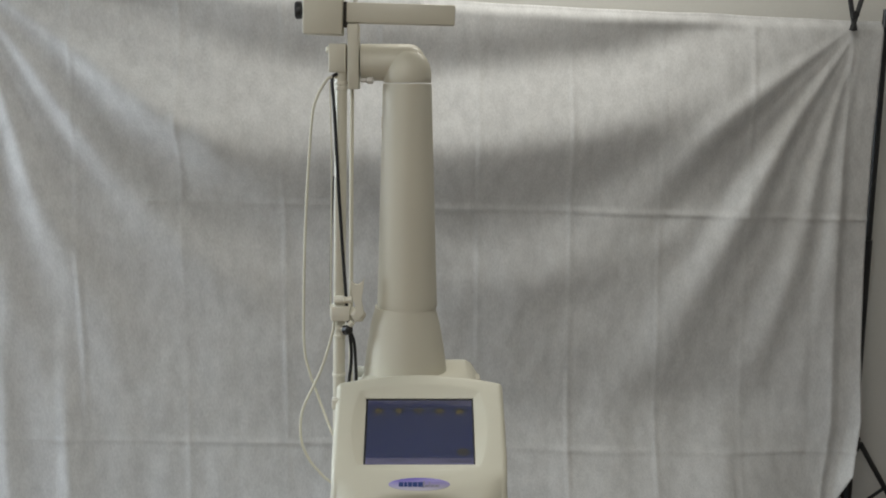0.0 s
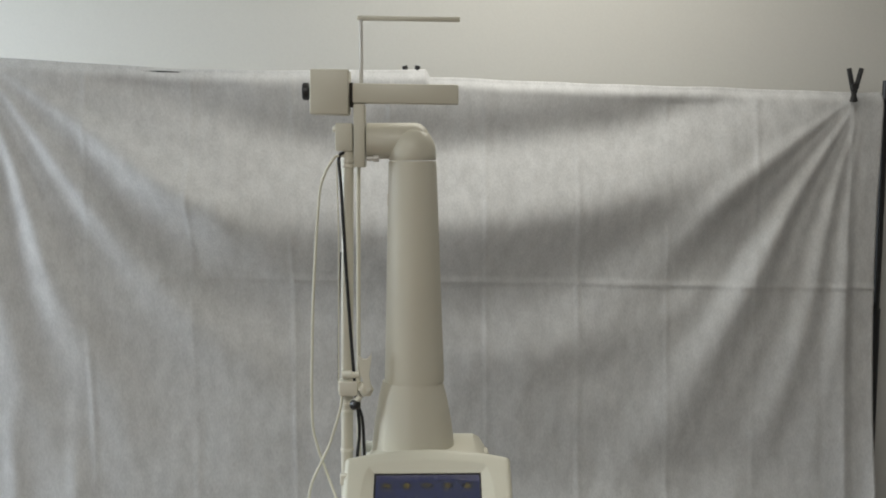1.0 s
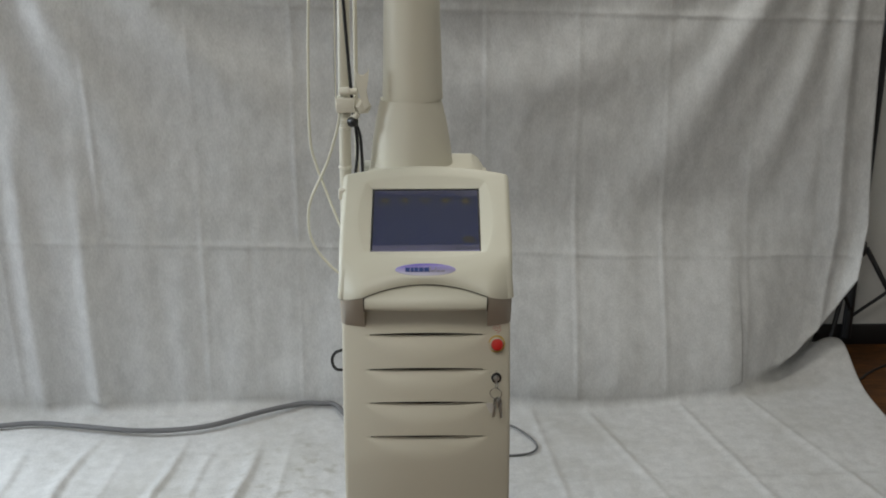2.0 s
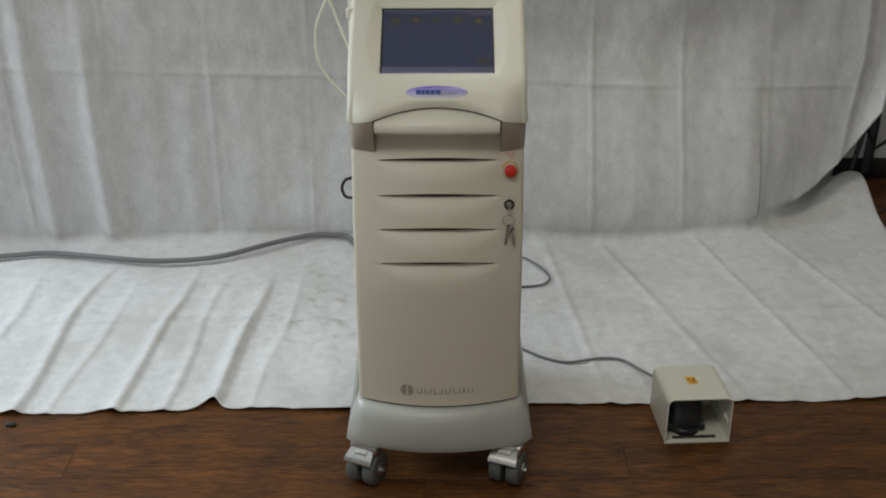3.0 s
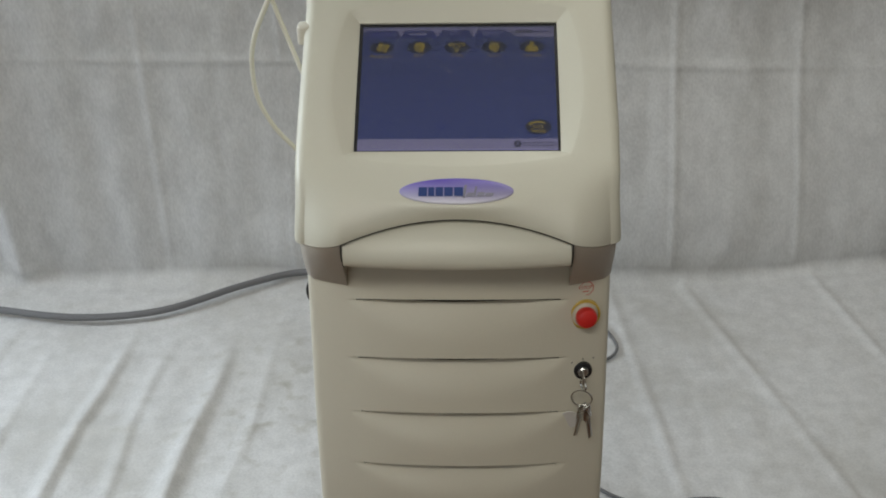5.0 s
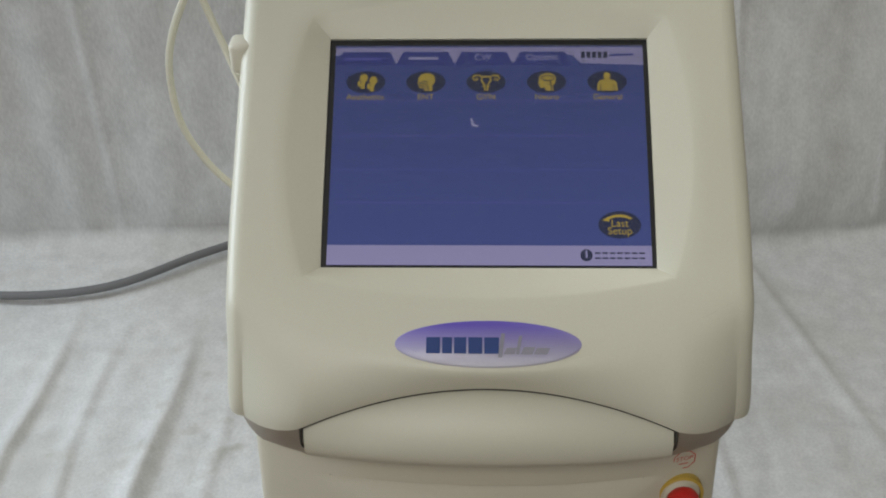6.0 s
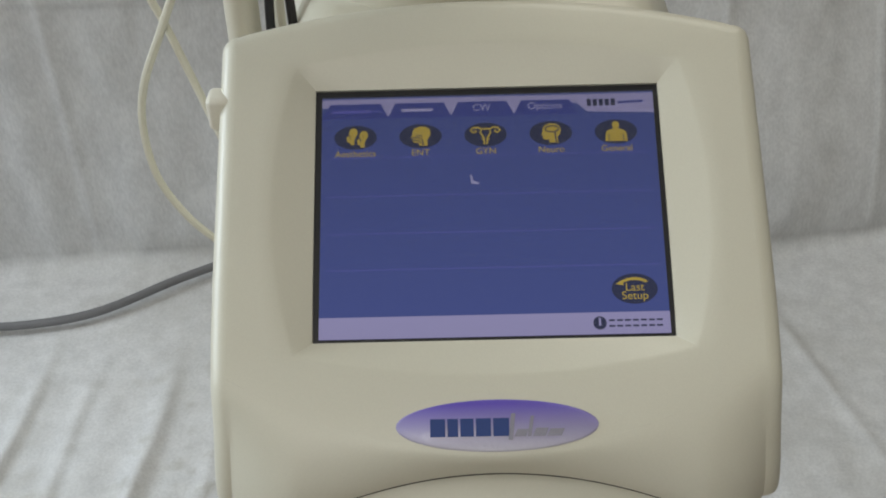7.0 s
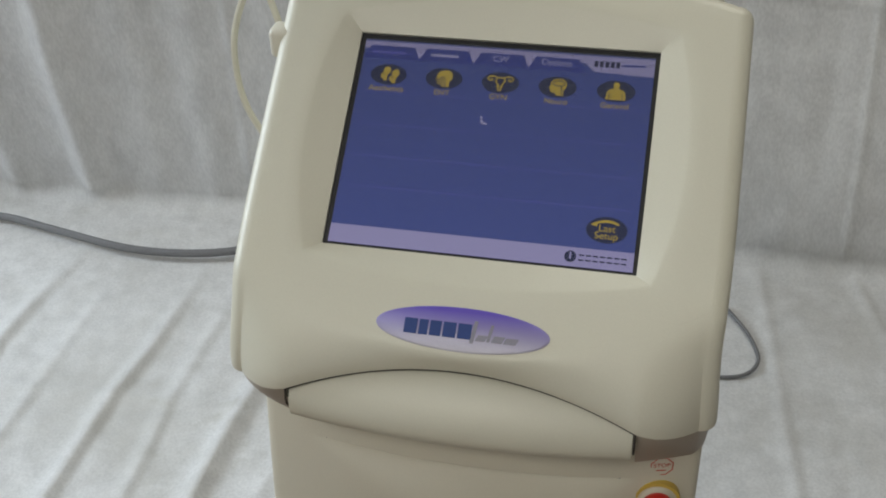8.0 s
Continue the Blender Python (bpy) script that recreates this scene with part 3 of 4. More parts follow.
def front_panel(console):
    """A bowed panel whose rows of points follow the arched slots, with a scoop below each of them."""
    hw, w = 0.165, 0.121
    xs = sorted({round(-hw + 2 * hw * i / 66, 5) for i in range(67)} | {-0.164, -0.1625, 0.164, 0.1625})
    zs = [0.196 + 0.24 * i / 16 for i in range(17)]
    for zslot in reversed(SLOTS):
        zs += [zslot - 0.058 + 0.0575 * (i / 14) ** 0.8 for i in range(15)] + [zslot]
    zs += [0.722, 0.738, 0.76, 0.78, 0.80]
    zs = sorted(set(round(z, 5) for z in zs))

    def lift(x, z):
        return ARCH * max(0.0, 1 - (x / w) ** 2) * max(0.0, min(1.0, (z - 0.38) / 0.1)) * max(0.0, min(1.0, (0.79 - z) / 0.06))

    def depth(x, z):
        q = 1 - (x / w) ** 2
        if q <= 0:
            return 0.0
        for zslot in SLOTS:
            hgt = 0.056 * q ** 0.8
            if zslot - hgt < z < zslot - 1e-4 and hgt > 1e-4:
                return 0.0200 * min(1, q * 1.3) * ((z - (zslot - hgt)) / hgt) ** 2.2
        return 0.0

    rows = []
    for z in zs:
        row = []
        for x in xs:
            y = panel_y(x, z) + depth(x, z)
            e = hw - abs(x)
            if e < 0.006:
                y += 0.006 - math.sqrt(max(0, 0.006 ** 2 - (0.006 - e) ** 2))
            row.append((x, y, z + lift(x, z)))
        row = [(-hw, row[0][1] + 0.10, z), *row, (hw, row[-1][1] + 0.10, z)]
        rows.append(row)
    lip = [(x, y + (0.006 if 0 < i < len(rows[0]) - 1 else 0), z - 0.003) for i, (x, y, z) in enumerate(rows[0])]
    back = [(x, y + 0.05, z - 0.003) for x, y, z in rows[0]]
    bm = loft([back, lip, *rows], close=False)
    p = part("front_panel", bm, BEIGE, console, "beige plastic front panel with four scooped slots", sharp=28)
    # a dark strip in each scoop's top: the shade of the opening put into colour
    for zslot in SLOTS:
        bm = bmesh.new()
        up, dn = [], []
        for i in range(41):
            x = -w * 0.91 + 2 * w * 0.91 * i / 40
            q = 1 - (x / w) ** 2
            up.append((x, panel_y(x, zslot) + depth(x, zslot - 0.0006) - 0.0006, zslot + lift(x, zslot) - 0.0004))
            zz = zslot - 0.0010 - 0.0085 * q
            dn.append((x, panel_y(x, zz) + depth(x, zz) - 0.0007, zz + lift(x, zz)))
        part("slot_strip", loft([up, dn], close=False, bm=bm), SLOT, p)
    # moulded maker's mark near the foot: a disc and a row of plain blocks
    # flat pieces, the relief's shade put into their darker colour
    zl = 0.232
    q = [(0.0135 * math.cos(2 * math.pi * i / 28), 0.0135 * math.sin(2 * math.pi * i / 28)) for i in range(28)]
    for sgn in (-1, 1):
        pts = [(max(0.0016, sgn * a) * sgn if sgn * a < 0.0016 else a, b) for a, b in q if sgn * a > -0.003]
        part("moulded_mark", sheet_piece([(-0.0645 + a, panel_y(-0.0645 + a, zl) - 0.0008, zl + b) for a, b in pts]), EMBOSS_SHADE, p)
    x = -0.044
    for wd in (0.0105, 0.013, 0.018, 0.011, 0.015, 0.004, 0.011):
        bm = bmesh.new()
        for x0, x1, z0, z1 in ((x, x + wd, -0.0065, -0.0045), (x, x + 0.0022, -0.0065, 0.0065), (x + wd - 0.0022, x + wd, -0.0065, 0.0065)):
            sheet_piece([(a, panel_y(a, zl) - 0.0008, zl + b) for a, b in ((x0, z0), (x1, z0), (x1, z1), (x0, z1))], bm)
        part("moulded_block", bm, EMBOSS_SHADE, p)
        x += wd + 0.0052
    return p


def handle(console):
    m = 12
    xs = [-0.1155 + 0.231 * i / 60 for i in range(61)]
    rows = []
    rows.append([rim_line(x) + Vector((0, 0.03, -0.003)) for x in xs])
    for k in range(m + 1):
        t = k / m
        row = []
        for x in xs:
            w = 1 - (x / 0.1155) ** 2
            top = rim_line(x) + Vector((0, 0.0045, -0.0030))
            low = Vector((x, -0.080 - 0.010 * w, 0.7805 + 0.001 * w))
            p = top.lerp(low, t)
            p.y -= (0.003 + 0.007 * w) * math.sin(math.pi * t) ** 0.8
            row.append(p)
        rows.append(row)
    for dy, dz in ((0.0015, -0.0022), (0.005, -0.0034), (0.014, -0.0030), (0.050, 0.002)):
        rows.append([p + Vector((0, dy, dz)) for p in rows[m + 1]])
    part("handle", loft(rows, close=False), CREAM, console, "bowed cream pull handle under the screen", sharp=30)
    part("seam", tube([rim_line(-0.1165 + 0.233 * i / 40) + Vector((0, 0.0012, -0.0014)) for i in range(41)], 0.0008, 6, 1), SLOT, console)
    for s in (-1, 1):
        part("seam", tube([(s * 0.1170, -0.0785, 0.803), (s * 0.1170, -0.080, 0.79), (s * 0.1170, -0.066, 0.770)], 0.0009, 6, 3), SLOT, console)
        bm = bmesh.new()
        xs2 = [0.1185 + (0.1655 - 0.1185) * i / 12 for i in range(13)]
        rows = []
        for k in range(9):
            t = k / 8
            row = []
            for x in xs2:
                p = rim_line(x)
                e = max(0, x - 0.1595)
                q = Vector((x, panel_y(x, 0.729) - 0.004, 0.729))
                row.append(Vector((s * x, p.y + 0.0015 + (q.y - p.y) * t ** 1.25 + e * 1.2, p.z - 0.0015 - (p.z - q.z) * t)))
            rows.append(row)
        first = [p + Vector((0, 0.03, 0)) for p in rows[0]]
        last = [p + Vector((0, 0.012, -0.001)) for p in rows[-1]]
        loft([first, *rows, last], close=False, bm=bm)
        for col in (0, -1):
            pts = [r[col] for r in rows]
            sheet_piece(pts + [pts[-1] + Vector((0, 0.06, 0)), pts[0] + Vector((0, 0.06, 0))], bm)
        part("grip_end", bm, GRIP, console, "taupe plastic end block of the handle", sharp=30)


def console_body(console):
    # upright cabinet behind the front panel
    part("cabinet", block(-0.1635, 0.1635, 0.035, 0.36, 0.12, 0.83, 0.012, 3), BEIGE, console)
    part("recess_panel", block(-0.160, 0.160, -0.005, 0.04, 0.70, 0.81, 0.004), BEIGE, console)

    def outline(hw, yf, bow, z, yb=0.37):
        pts = []
        for i in range(29):
            x = -hw + 2 * hw * i / 28
            e = max(0, abs(x) - (hw - 0.012))
            pts.append((x, yf - bow * (1 - (x / hw) ** 2) + e * e * 70, z))
        return pts + [(hw, yf + 0.06, z), (hw, yb - 0.02, z), (hw - 0.02, yb, z), (-hw + 0.02, yb, z), (-hw, yb - 0.02, z), (-hw, yf + 0.06, z)]

    part("seam", loft([outline(0.1615, -0.052, 0.036, 0.182), outline(0.1615, -0.052, 0.036, 0.199)]), SLOT, console)
    rings = [outline(0.160, -0.040, 0.035, 0.1905), outline(0.166, -0.057, 0.040, 0.1900), outline(0.1685, -0.063, 0.042, 0.187), outline(0.172, -0.069, 0.044, 0.179), outline(0.176, -0.073, 0.045, 0.168),
             outline(0.181, -0.0755, 0.045, 0.152), outline(0.1865, -0.077, 0.045, 0.134), outline(0.191, -0.0775, 0.044, 0.116), outline(0.195, -0.076, 0.043, 0.102),
             outline(0.1955, -0.073, 0.043, 0.096), outline(0.192, -0.066, 0.041, 0.092), outline(0.17, -0.03, 0.03, 0.092)]
    part("base_skirt", loft(rings), GREY, console, "flared grey plastic base skirt")
    for s in (-1, 1):
        rings = []
        for z, hw, y0 in ((0.345, 0.1655, 0.10), (0.30, 0.169, 0.03), (0.24, 0.174, 0.0), (0.18, 0.182, -0.015), (0.12, 0.1915, -0.02)):
            rings.append([(s * 0.15, y0, z), (s * (hw - 0.006), y0, z), (s * hw, y0 + 0.008, z), (s * hw, 0.36, z), (s * 0.15, 0.365, z)])
        part("side_skirt", loft(rings), GREY, console, "grey plastic side skirt rising from the base")
    bm = block(-0.1695, -0.163, 0.05, 0.075, 0.56, 0.785, 0.002)
    block(-0.1735, -0.163, 0.048, 0.062, 0.735, 0.748, 0.002, bm=bm)
    part("side_rail", bm, WHITEP, console, "narrow ivory rail on the cabinet's side")
    # top deck and the sloping mound round the column's foot
    rings = []
    for z, x0, x1, y0, y1 in ((0.80, -0.16, 0.16, 0.10, 0.36), (0.90, -0.155, 0.155, 0.14, 0.37), (0.945, -0.135, 0.130, 0.165, 0.37), (0.975, -0.118, 0.112, 0.185, 0.365), (0.985, -0.105, 0.098, 0.20, 0.355)):
        rings.append([(x0 + 0.01, y0, z), (x1 - 0.01, y0, z), (x1, y0 + 0.01, z), (x1, y1, z), (x0, y1, z), (x0, y0 + 0.01, z)])
    part("top_cover", loft(rings), CREAM, console)
    bm = block(0.04, 0.116, 0.30, 0.33, 0.91, 0.964, 0.005)
    block(0.110, 0.131, 0.292, 0.338, 0.88, 0.959, 0.005, bm=bm)
    part("rear_bracket", bm, CREAM, console)
    part("rear_knob", lathe([(0.010, 0), (0.010, 0.006), (0.013, 0.010), (0.013, 0.024), (0.011, 0.027)], along((1, 0, 0), (0.112, 0.31, 0.915)), 16), BLACK, console)
    part("rear_knob", lathe([(0.012, 0), (0.012, 0.03)], along((1, 0, 0), (-0.138, 0.315, 0.968)), 16), GREY, console)


def castor(console, x, y, yaw):
    rot = Matrix.Translation((x, y, 0)) @ Matrix.Rotation(radians(yaw), 4, "Z")
    stem = part("castor", block(-0.032, 0.032, -0.020, 0.030, 0.072, 0.096, 0.006, turn=rot), CHROME, console, "twin-wheel swivel castor with a chrome brake")
    r = 0.0375
    for s in (-1, 1):
        m = rot @ along((1, 0, 0), (s * 0.019, -0.004, r))
        part("wheel", lathe([(0.016, -0.0145), (r - 0.008, -0.0145), (r - 0.003, -0.0125), (r, -0.007), (r, 0.007), (r - 0.003, 0.0125), (r - 0.008, 0.0145), (0.016, 0.0145)], m, 32), WHEEL, stem)
        part("hub", lathe([(0.0005, -0.0165), (0.012, -0.0165), (0.0155, -0.012), (0.0155, 0.012), (0.012, 0.0165), (0.0005, 0.0165)], m, 20), CHROME, stem)
    part("axle_nut", lathe([(0.006, -0.042), (0.006, 0.042)], rot @ along((1, 0, 0), (0, -0.004, r)), 6), CHROME, stem)
    # brake pedal: a bent chrome plate sloping down in front
    prof = [(0.012, 0.094), (-0.018, 0.091), (-0.038, 0.080), (-0.045, 0.074), (-0.047, 0.070)]
    rings = []
    for (py, pz), hw in zip(prof, (0.020, 0.025, 0.030, 0.031, 0.031)):
        rings.append([rot @ Vector(q) for q in ((-hw, py, pz), (hw, py, pz), (hw, py + 0.001, pz - 0.003), (-hw, py + 0.001, pz - 0.003))])
    part("brake_plate", loft(rings), CHROME, stem)
    part("brake_tab", block(-0.013, 0.013, -0.034, -0.010, 0.083, 0.087, 0.001, turn=rot @ Matrix.Translation((0, 0, 0.002))), STEEL, stem)
    return stem


def laser_console():
    console = thing("laser_console", (0, 0.14, 0), "cream and beige medical laser console on grey castor base, screen lit", "laser console")
    head_shell(console)
    front_panel(console)
    handle(console)
    console_body(console)
    for x, y, a in ((-0.152, -0.074, -24), (0.147, -0.074, -22), (-0.150, 0.29, 15), (0.150, 0.29, -30)):
        castor(console, x, y, a)
    return console


# ---- column, arm and lines on the console ----
def column(console):
    cx, cy = -0.0275, 0.27
    m = Matrix.Translation((cx, cy, 0))
    # slightly oval foot, then a tapering tube
    rings = []
    for z, rx, ry in ((0.955, 0.086, 0.080), (0.962, 0.0890, 0.083), (0.985, 0.0875, 0.082), (1.03, 0.0825, 0.077), (1.08, 0.0740, 0.070), (1.118, 0.0648, 0.064), (1.1225, 0.0640, 0.0633)):
        rings.append([(cx - 0.004 + rx * math.cos(2 * math.pi * i / 48), cy + ry * math.sin(2 * math.pi * i / 48), z) for i in range(48)])
    part("column_foot", loft(rings), COLUMN, console, "flared cream foot of the column")
    part("column_tube", lathe([(0.0625, 1.1215), (0.0632, 1.1245), (0.0628, 1.135), (0.0505, 1.575), (0.0500, 1.5865), (0.048, 1.588)], m, 48), COLUMN, console, "tall tapering cream column")
    part("label_strip", block(cx - 0.0530, cx - 0.0505, cy - 0.010, cy + 0.004, 1.495, 1.520, 0.0005), GRIP, console)
    # domed cap on the tube, and the level tube that leaves it
    cap = [(0.0480, 1.5895), (0.0495, 1.592), (0.0495, 1.604)]
    cap += [(0.0495 * math.cos(radians(a)), 1.604 + 0.058 * math.sin(radians(a))) for a in range(8, 89, 8)] + [(0.0008, 1.662)]
    part("elbow", lathe(cap, m, 48), COLUMN, console, "smooth cream dome on top of the column", sharp=50)
    level = [(0.0365, 0.0), (0.0375, 0.002), (0.0375, 0.098)]
    level += [(0.0375 * math.cos(radians(a)), 0.098 + 0.034 * math.sin(radians(a))) for a in range(10, 89, 10)] + [(0.0008, 0.132)]
    part("level_tube", lathe(level, along((1, 0, 0), (-0.122, cy + 0.004, 1.6305)), 40), COLUMN, console, "level cream tube leaving the column's top", sharp=50)
    part("elbow_bolt", lathe([(0.0045, 0), (0.0045, 0.012), (0.007, 0.014), (0.007, 0.024), (0.005, 0.026)], along((1, 0, 0), (-0.122, cy - 0.02, 1.594)), 12), STEEL, console)


def arm(console):
    cy = 0.262
    part("swivel_plate", block(-0.1475, -0.1245, cy - 0.028, cy + 0.03, 1.576, 1.7065, 0.003), COLUMN, console)
    part("swivel_block", block(-0.186, -0.1505, cy - 0.024, cy + 0.03, 1.610, 1.667, 0.003), COLUMN, console)
    part("swivel_stud", lathe([(0.0065, 0), (0.0065, 0.006), (0.005, 0.008)], along((-1, 0, 0), (-0.185, cy, 1.655)), 12), WHITEP, console)
    lean = Matrix.Translation((-0.14, cy, 1.73)) @ Matrix.Rotation(radians(1.2), 4, "Y") @ Matrix.Translation((0.14, -cy, -1.73))
    part("arm_tube", block(-0.1485, 0.069, cy - 0.03, cy + 0.012, 1.708, 1.748, 0.003, turn=lean), COLUMN, console, "square cream articulated arm section")
    part("counterweight", block(-0.2345, -0.1555, cy - 0.045, cy + 0.03, 1.683, 1.775, 0.004, turn=lean), COLUMN, console, "square cream joint box at the arm's end")
    part("joint_gap", block(-0.156, -0.148, cy - 0.02, cy + 0.01, 1.700, 1.750, 0.001), SLOT, console)
    prof = [(0.006, 0), (0.006, 0.004), (0.017, 0.005), (0.018, 0.008), (0.018, 0.015), (0.016, 0.018), (0.002, 0.018)]
    part("tension_knob", lathe(prof, along((-1, 0, 0), (-0.2345, cy - 0.01, 1.733)), 20), BLACK, console, "black ribbed tension knob")
    part("hook_stem", tube([(-0.132, cy, 1.745), (-0.131, cy, 1.882)], 0.004, 10, 1), STEEL, console)
    part("hook_bar", block(-0.1425, 0.0705, cy - 0.005, cy + 0.005, 1.878, 1.888, 0.003, turn=lean), COLUMN, console)


def mast(console):
    y = 0.255
    part("mast", lathe([(0.0125, -0.16), (0.0125, 0.65), (0.0115, 0.655)], Matrix.Translation((-0.172, y, 0.96)) @ Matrix.Rotation(radians(0.9), 4, "Y"), 20), COLUMN, console, "slim cream upright tube beside the column")
    for z in (0.975, 1.06, 1.075, 1.575, 1.585):
        x = -0.172 + 0.0157 * (z - 0.96)
        part("mast_ring", lathe([(0.0128, 0), (0.0142, 0.001), (0.0142, 0.006), (0.0128, 0.007)], Matrix.Translation((x, y, z)), 20), WHITEP, console)
    part("lift_rod", tube([(-0.150, y + 0.02, 0.85), (-0.141, y + 0.02, 1.60)], 0.0045, 10, 1), COLUMN, console)
    # cradle for the handpiece
    cr = part("cradle", block(-0.186, -0.146, y - 0.028, y + 0.016, 1.098, 1.130, 0.004), WHITEP, console, "ivory plastic cradle clamped on the mast")
    part("cradle_pin", lathe([(0.008, 0), (0.009, 0.002), (0.009, 0.02), (0.007, 0.022), (0.007, 0.036)], along((1, 0, 0), (-0.178, y - 0.022, 1.143)), 14), WHITEP, cr)
    prongs = [(-0.1585, 1.176), (-0.1555, 1.168), (-0.149, 1.163), (-0.142, 1.163), (-0.1345, 1.169), (-0.131, 1.178), (-0.133, 1.155), (-0.137, 1.130), (-0.132, 1.100), (-0.141, 1.092), (-0.152, 1.128), (-0.155, 1.140)]
    part("fork", loft([[(-0.130 + (a + 0.145) * 1.05, yy, b + 0.014) for a, b in prongs] for yy in (y - 0.034, y - 0.020)]), WHITEP, cr)
    part("clamp_knob", lathe([(0.010, 0), (0.0165, 0.002), (0.0175, 0.006), (0.0165, 0.020), (0.012, 0.023), (0.003, 0.023)], along((0.35, -1, 0), (-0.134, y - 0.008, 1.112)), 6), WHITEP, cr)
    part("fork_arm", tube([(-0.140, y - 0.027, 1.098), (-0.150, y - 0.025, 1.088), (-0.158, y - 0.015, 1.083)], 0.006, 8, 3), WHITEP, cr)
    part("cable_grip", lathe([(0.007, 0), (0.011, 0.003), (0.011, 0.014), (0.007, 0.018)], along((0.6, -0.5, 0.2), (-0.158, y - 0.02, 1.078)), 14), BLACK, cr)
    part("side_fitting", block(-0.1765, -0.160, 0.120, 0.139, 0.940, 0.963, 0.004, 3), WHITEP, console)


def lines():
    h = thing("air_hose", (-0.2, 0.22, 0.75), "clear cream-white plastic hose looping down beside the column", "hose")
    part("hose", tube([(-0.170, 0.25, 1.600), (-0.180, 0.238, 1.600), (-0.190, 0.23, 1.593), (-0.208, 0.23, 1.562), (-0.220, 0.23, 1.515), (-0.232, 0.23, 1.363), (-0.239, 0.23, 1.221), (-0.242, 0.23, 1.052), (-0.231, 0.23, 0.989), (-0.222, 0.228, 0.962), (-0.205, 0.215, 0.920), (-0.180, 0.190, 0.865), (-0.160, 0.17, 0.83)], 0.0030, 8), HOSE, h)
    h2 = thing("air_hose", (-0.2, 0.2, 0.76), "clear cream-white plastic hose hanging in a loop from the mast", "hose")
    part("hose", tube([(-0.178, 0.235, 1.11), (-0.183, 0.232, 1.071), (-0.204, 0.222, 1.003), (-0.221, 0.220, 0.965), (-0.242, 0.218, 0.921), (-0.250, 0.217, 0.885), (-0.248, 0.217, 0.840), (-0.232, 0.217, 0.802), (-0.211, 0.217, 0.775), (-0.194, 0.217, 0.758), (-0.158, 0.217, 0.734)], 0.0030, 8), HOSE, h2)
    c = thing("signal_cable", (-0.17, 0.24, 1.0), "black cable running down along the mast", "cable")
    part("cable", tube([(-0.166, 0.25, 1.607), (-0.176, 0.24, 1.603), (-0.179, 0.24, 1.590), (-0.175, 0.24, 1.531), (-0.168, 0.238, 1.38), (-0.159, 0.236, 1.227), (-0.151, 0.234, 1.107), (-0.147, 0.235, 1.08), (-0.138, 0.235, 1.053), (-0.135, 0.235, 1.01), (-0.134, 0.24, 0.955), (-0.134, 0.245, 0.87)], 0.0034, 8), RUBBER, c)
    part("cable", tube([(-0.148, 0.238, 1.082), (-0.144, 0.24, 1.021), (-0.150, 0.24, 0.955), (-0.150, 0.245, 0.87)], 0.0034, 8), RUBBER, c)
    part("cord", tube([(-0.184, 0.242, 1.590), (-0.182, 0.242, 1.416), (-0.185, 0.242, 1.239), (-0.187, 0.242, 1.107)], 0.0016, 6, 3), HOSE, c)
    part("cord", tube([(-0.178, 0.246, 1.40), (-0.186, 0.246, 1.25), (-0.188, 0.246, 1.13)], 0.0016, 6, 3), RUBBER, c)
    k = thing("power_cord", (-0.7, 1.0, 0.0), "thick grey power cord lying across the sheet", "cord")
    part("cord", tube([(-0.150, 0.37, 0.10), (-0.17, 0.50, 0.03), (-0.20, 0.85, 0.018), (-0.284, 1.095, 0.022), (-0.346, 1.120, 0.026), (-0.415, 1.120, 0.024), (-0.526, 1.062, 0.024), (-0.677, 0.968, 0.023), (-0.855, 0.942, 0.023), (-1.045, 0.974, 0.023), (-1.187, 1.003, 0.02), (-1.314, 0.983, 0.02), (-1.6, 0.93, 0.02)], 0.0078, 10), CORD, k)
    b = thing("cable_loop", (-0.2, 0.27, 0.5), "small loop of black cable at the console's side", "cable")
    part("loop", tube([(-0.160, 0.27, 0.566), (-0.194, 0.25, 0.561), (-0.207, 0.25, 0.555), (-0.214, 0.25, 0.538), (-0.209, 0.25, 0.520), (-0.194, 0.25, 0.514), (-0.160, 0.27, 0.512)], 0.0035, 8), RUBBER, b)
    g = thing("thin_cable", (0.24, 0.9, 0.0), "thin dark grey cable looping on the sheet", "cable")
    part("cable", tube([(0.12, 0.37, 0.13), (0.13, 0.55, 0.015), (0.18, 0.95, 0.014), (0.235, 0.985, 0.013), (0.278, 0.936, 0.012), (0.303, 0.881, 0.012), (0.306, 0.839, 0.012), (0.276, 0.805, 0.012), (0.20, 0.795, 0.012), (0.05, 0.80, 0.012)], 0.0033, 8), CORD, g)
    f = thing("pedal_cable", (0.35, 0.4, 0.0), "thin grey cable from the console to the foot pedal", "cable")
    part("cable", tube([(0.10, 0.37, 0.12), (0.15, 0.47, 0.03), (0.209, 0.445, 0.013), (0.258, 0.407, 0.011), (0.318, 0.384, 0.011), (0.397, 0.402, 0.012), (0.452, 0.395, 0.012), (0.488, 0.345, 0.016), (0.512, 0.275, 0.035), (0.535, 0.20, 0.05)], 0.0036, 8), CORD, f)
    w = thing("floor_cable", (1.45, 1.35, 0.0), "black cable lying on the wooden floor", "cable")
    part("cable", tube([(1.36, 1.28, 0.004), (1.42, 1.33, 0.004), (1.50, 1.41, 0.004), (1.7, 1.55, 0.004)], 0.004, 8), RUBBER, w)


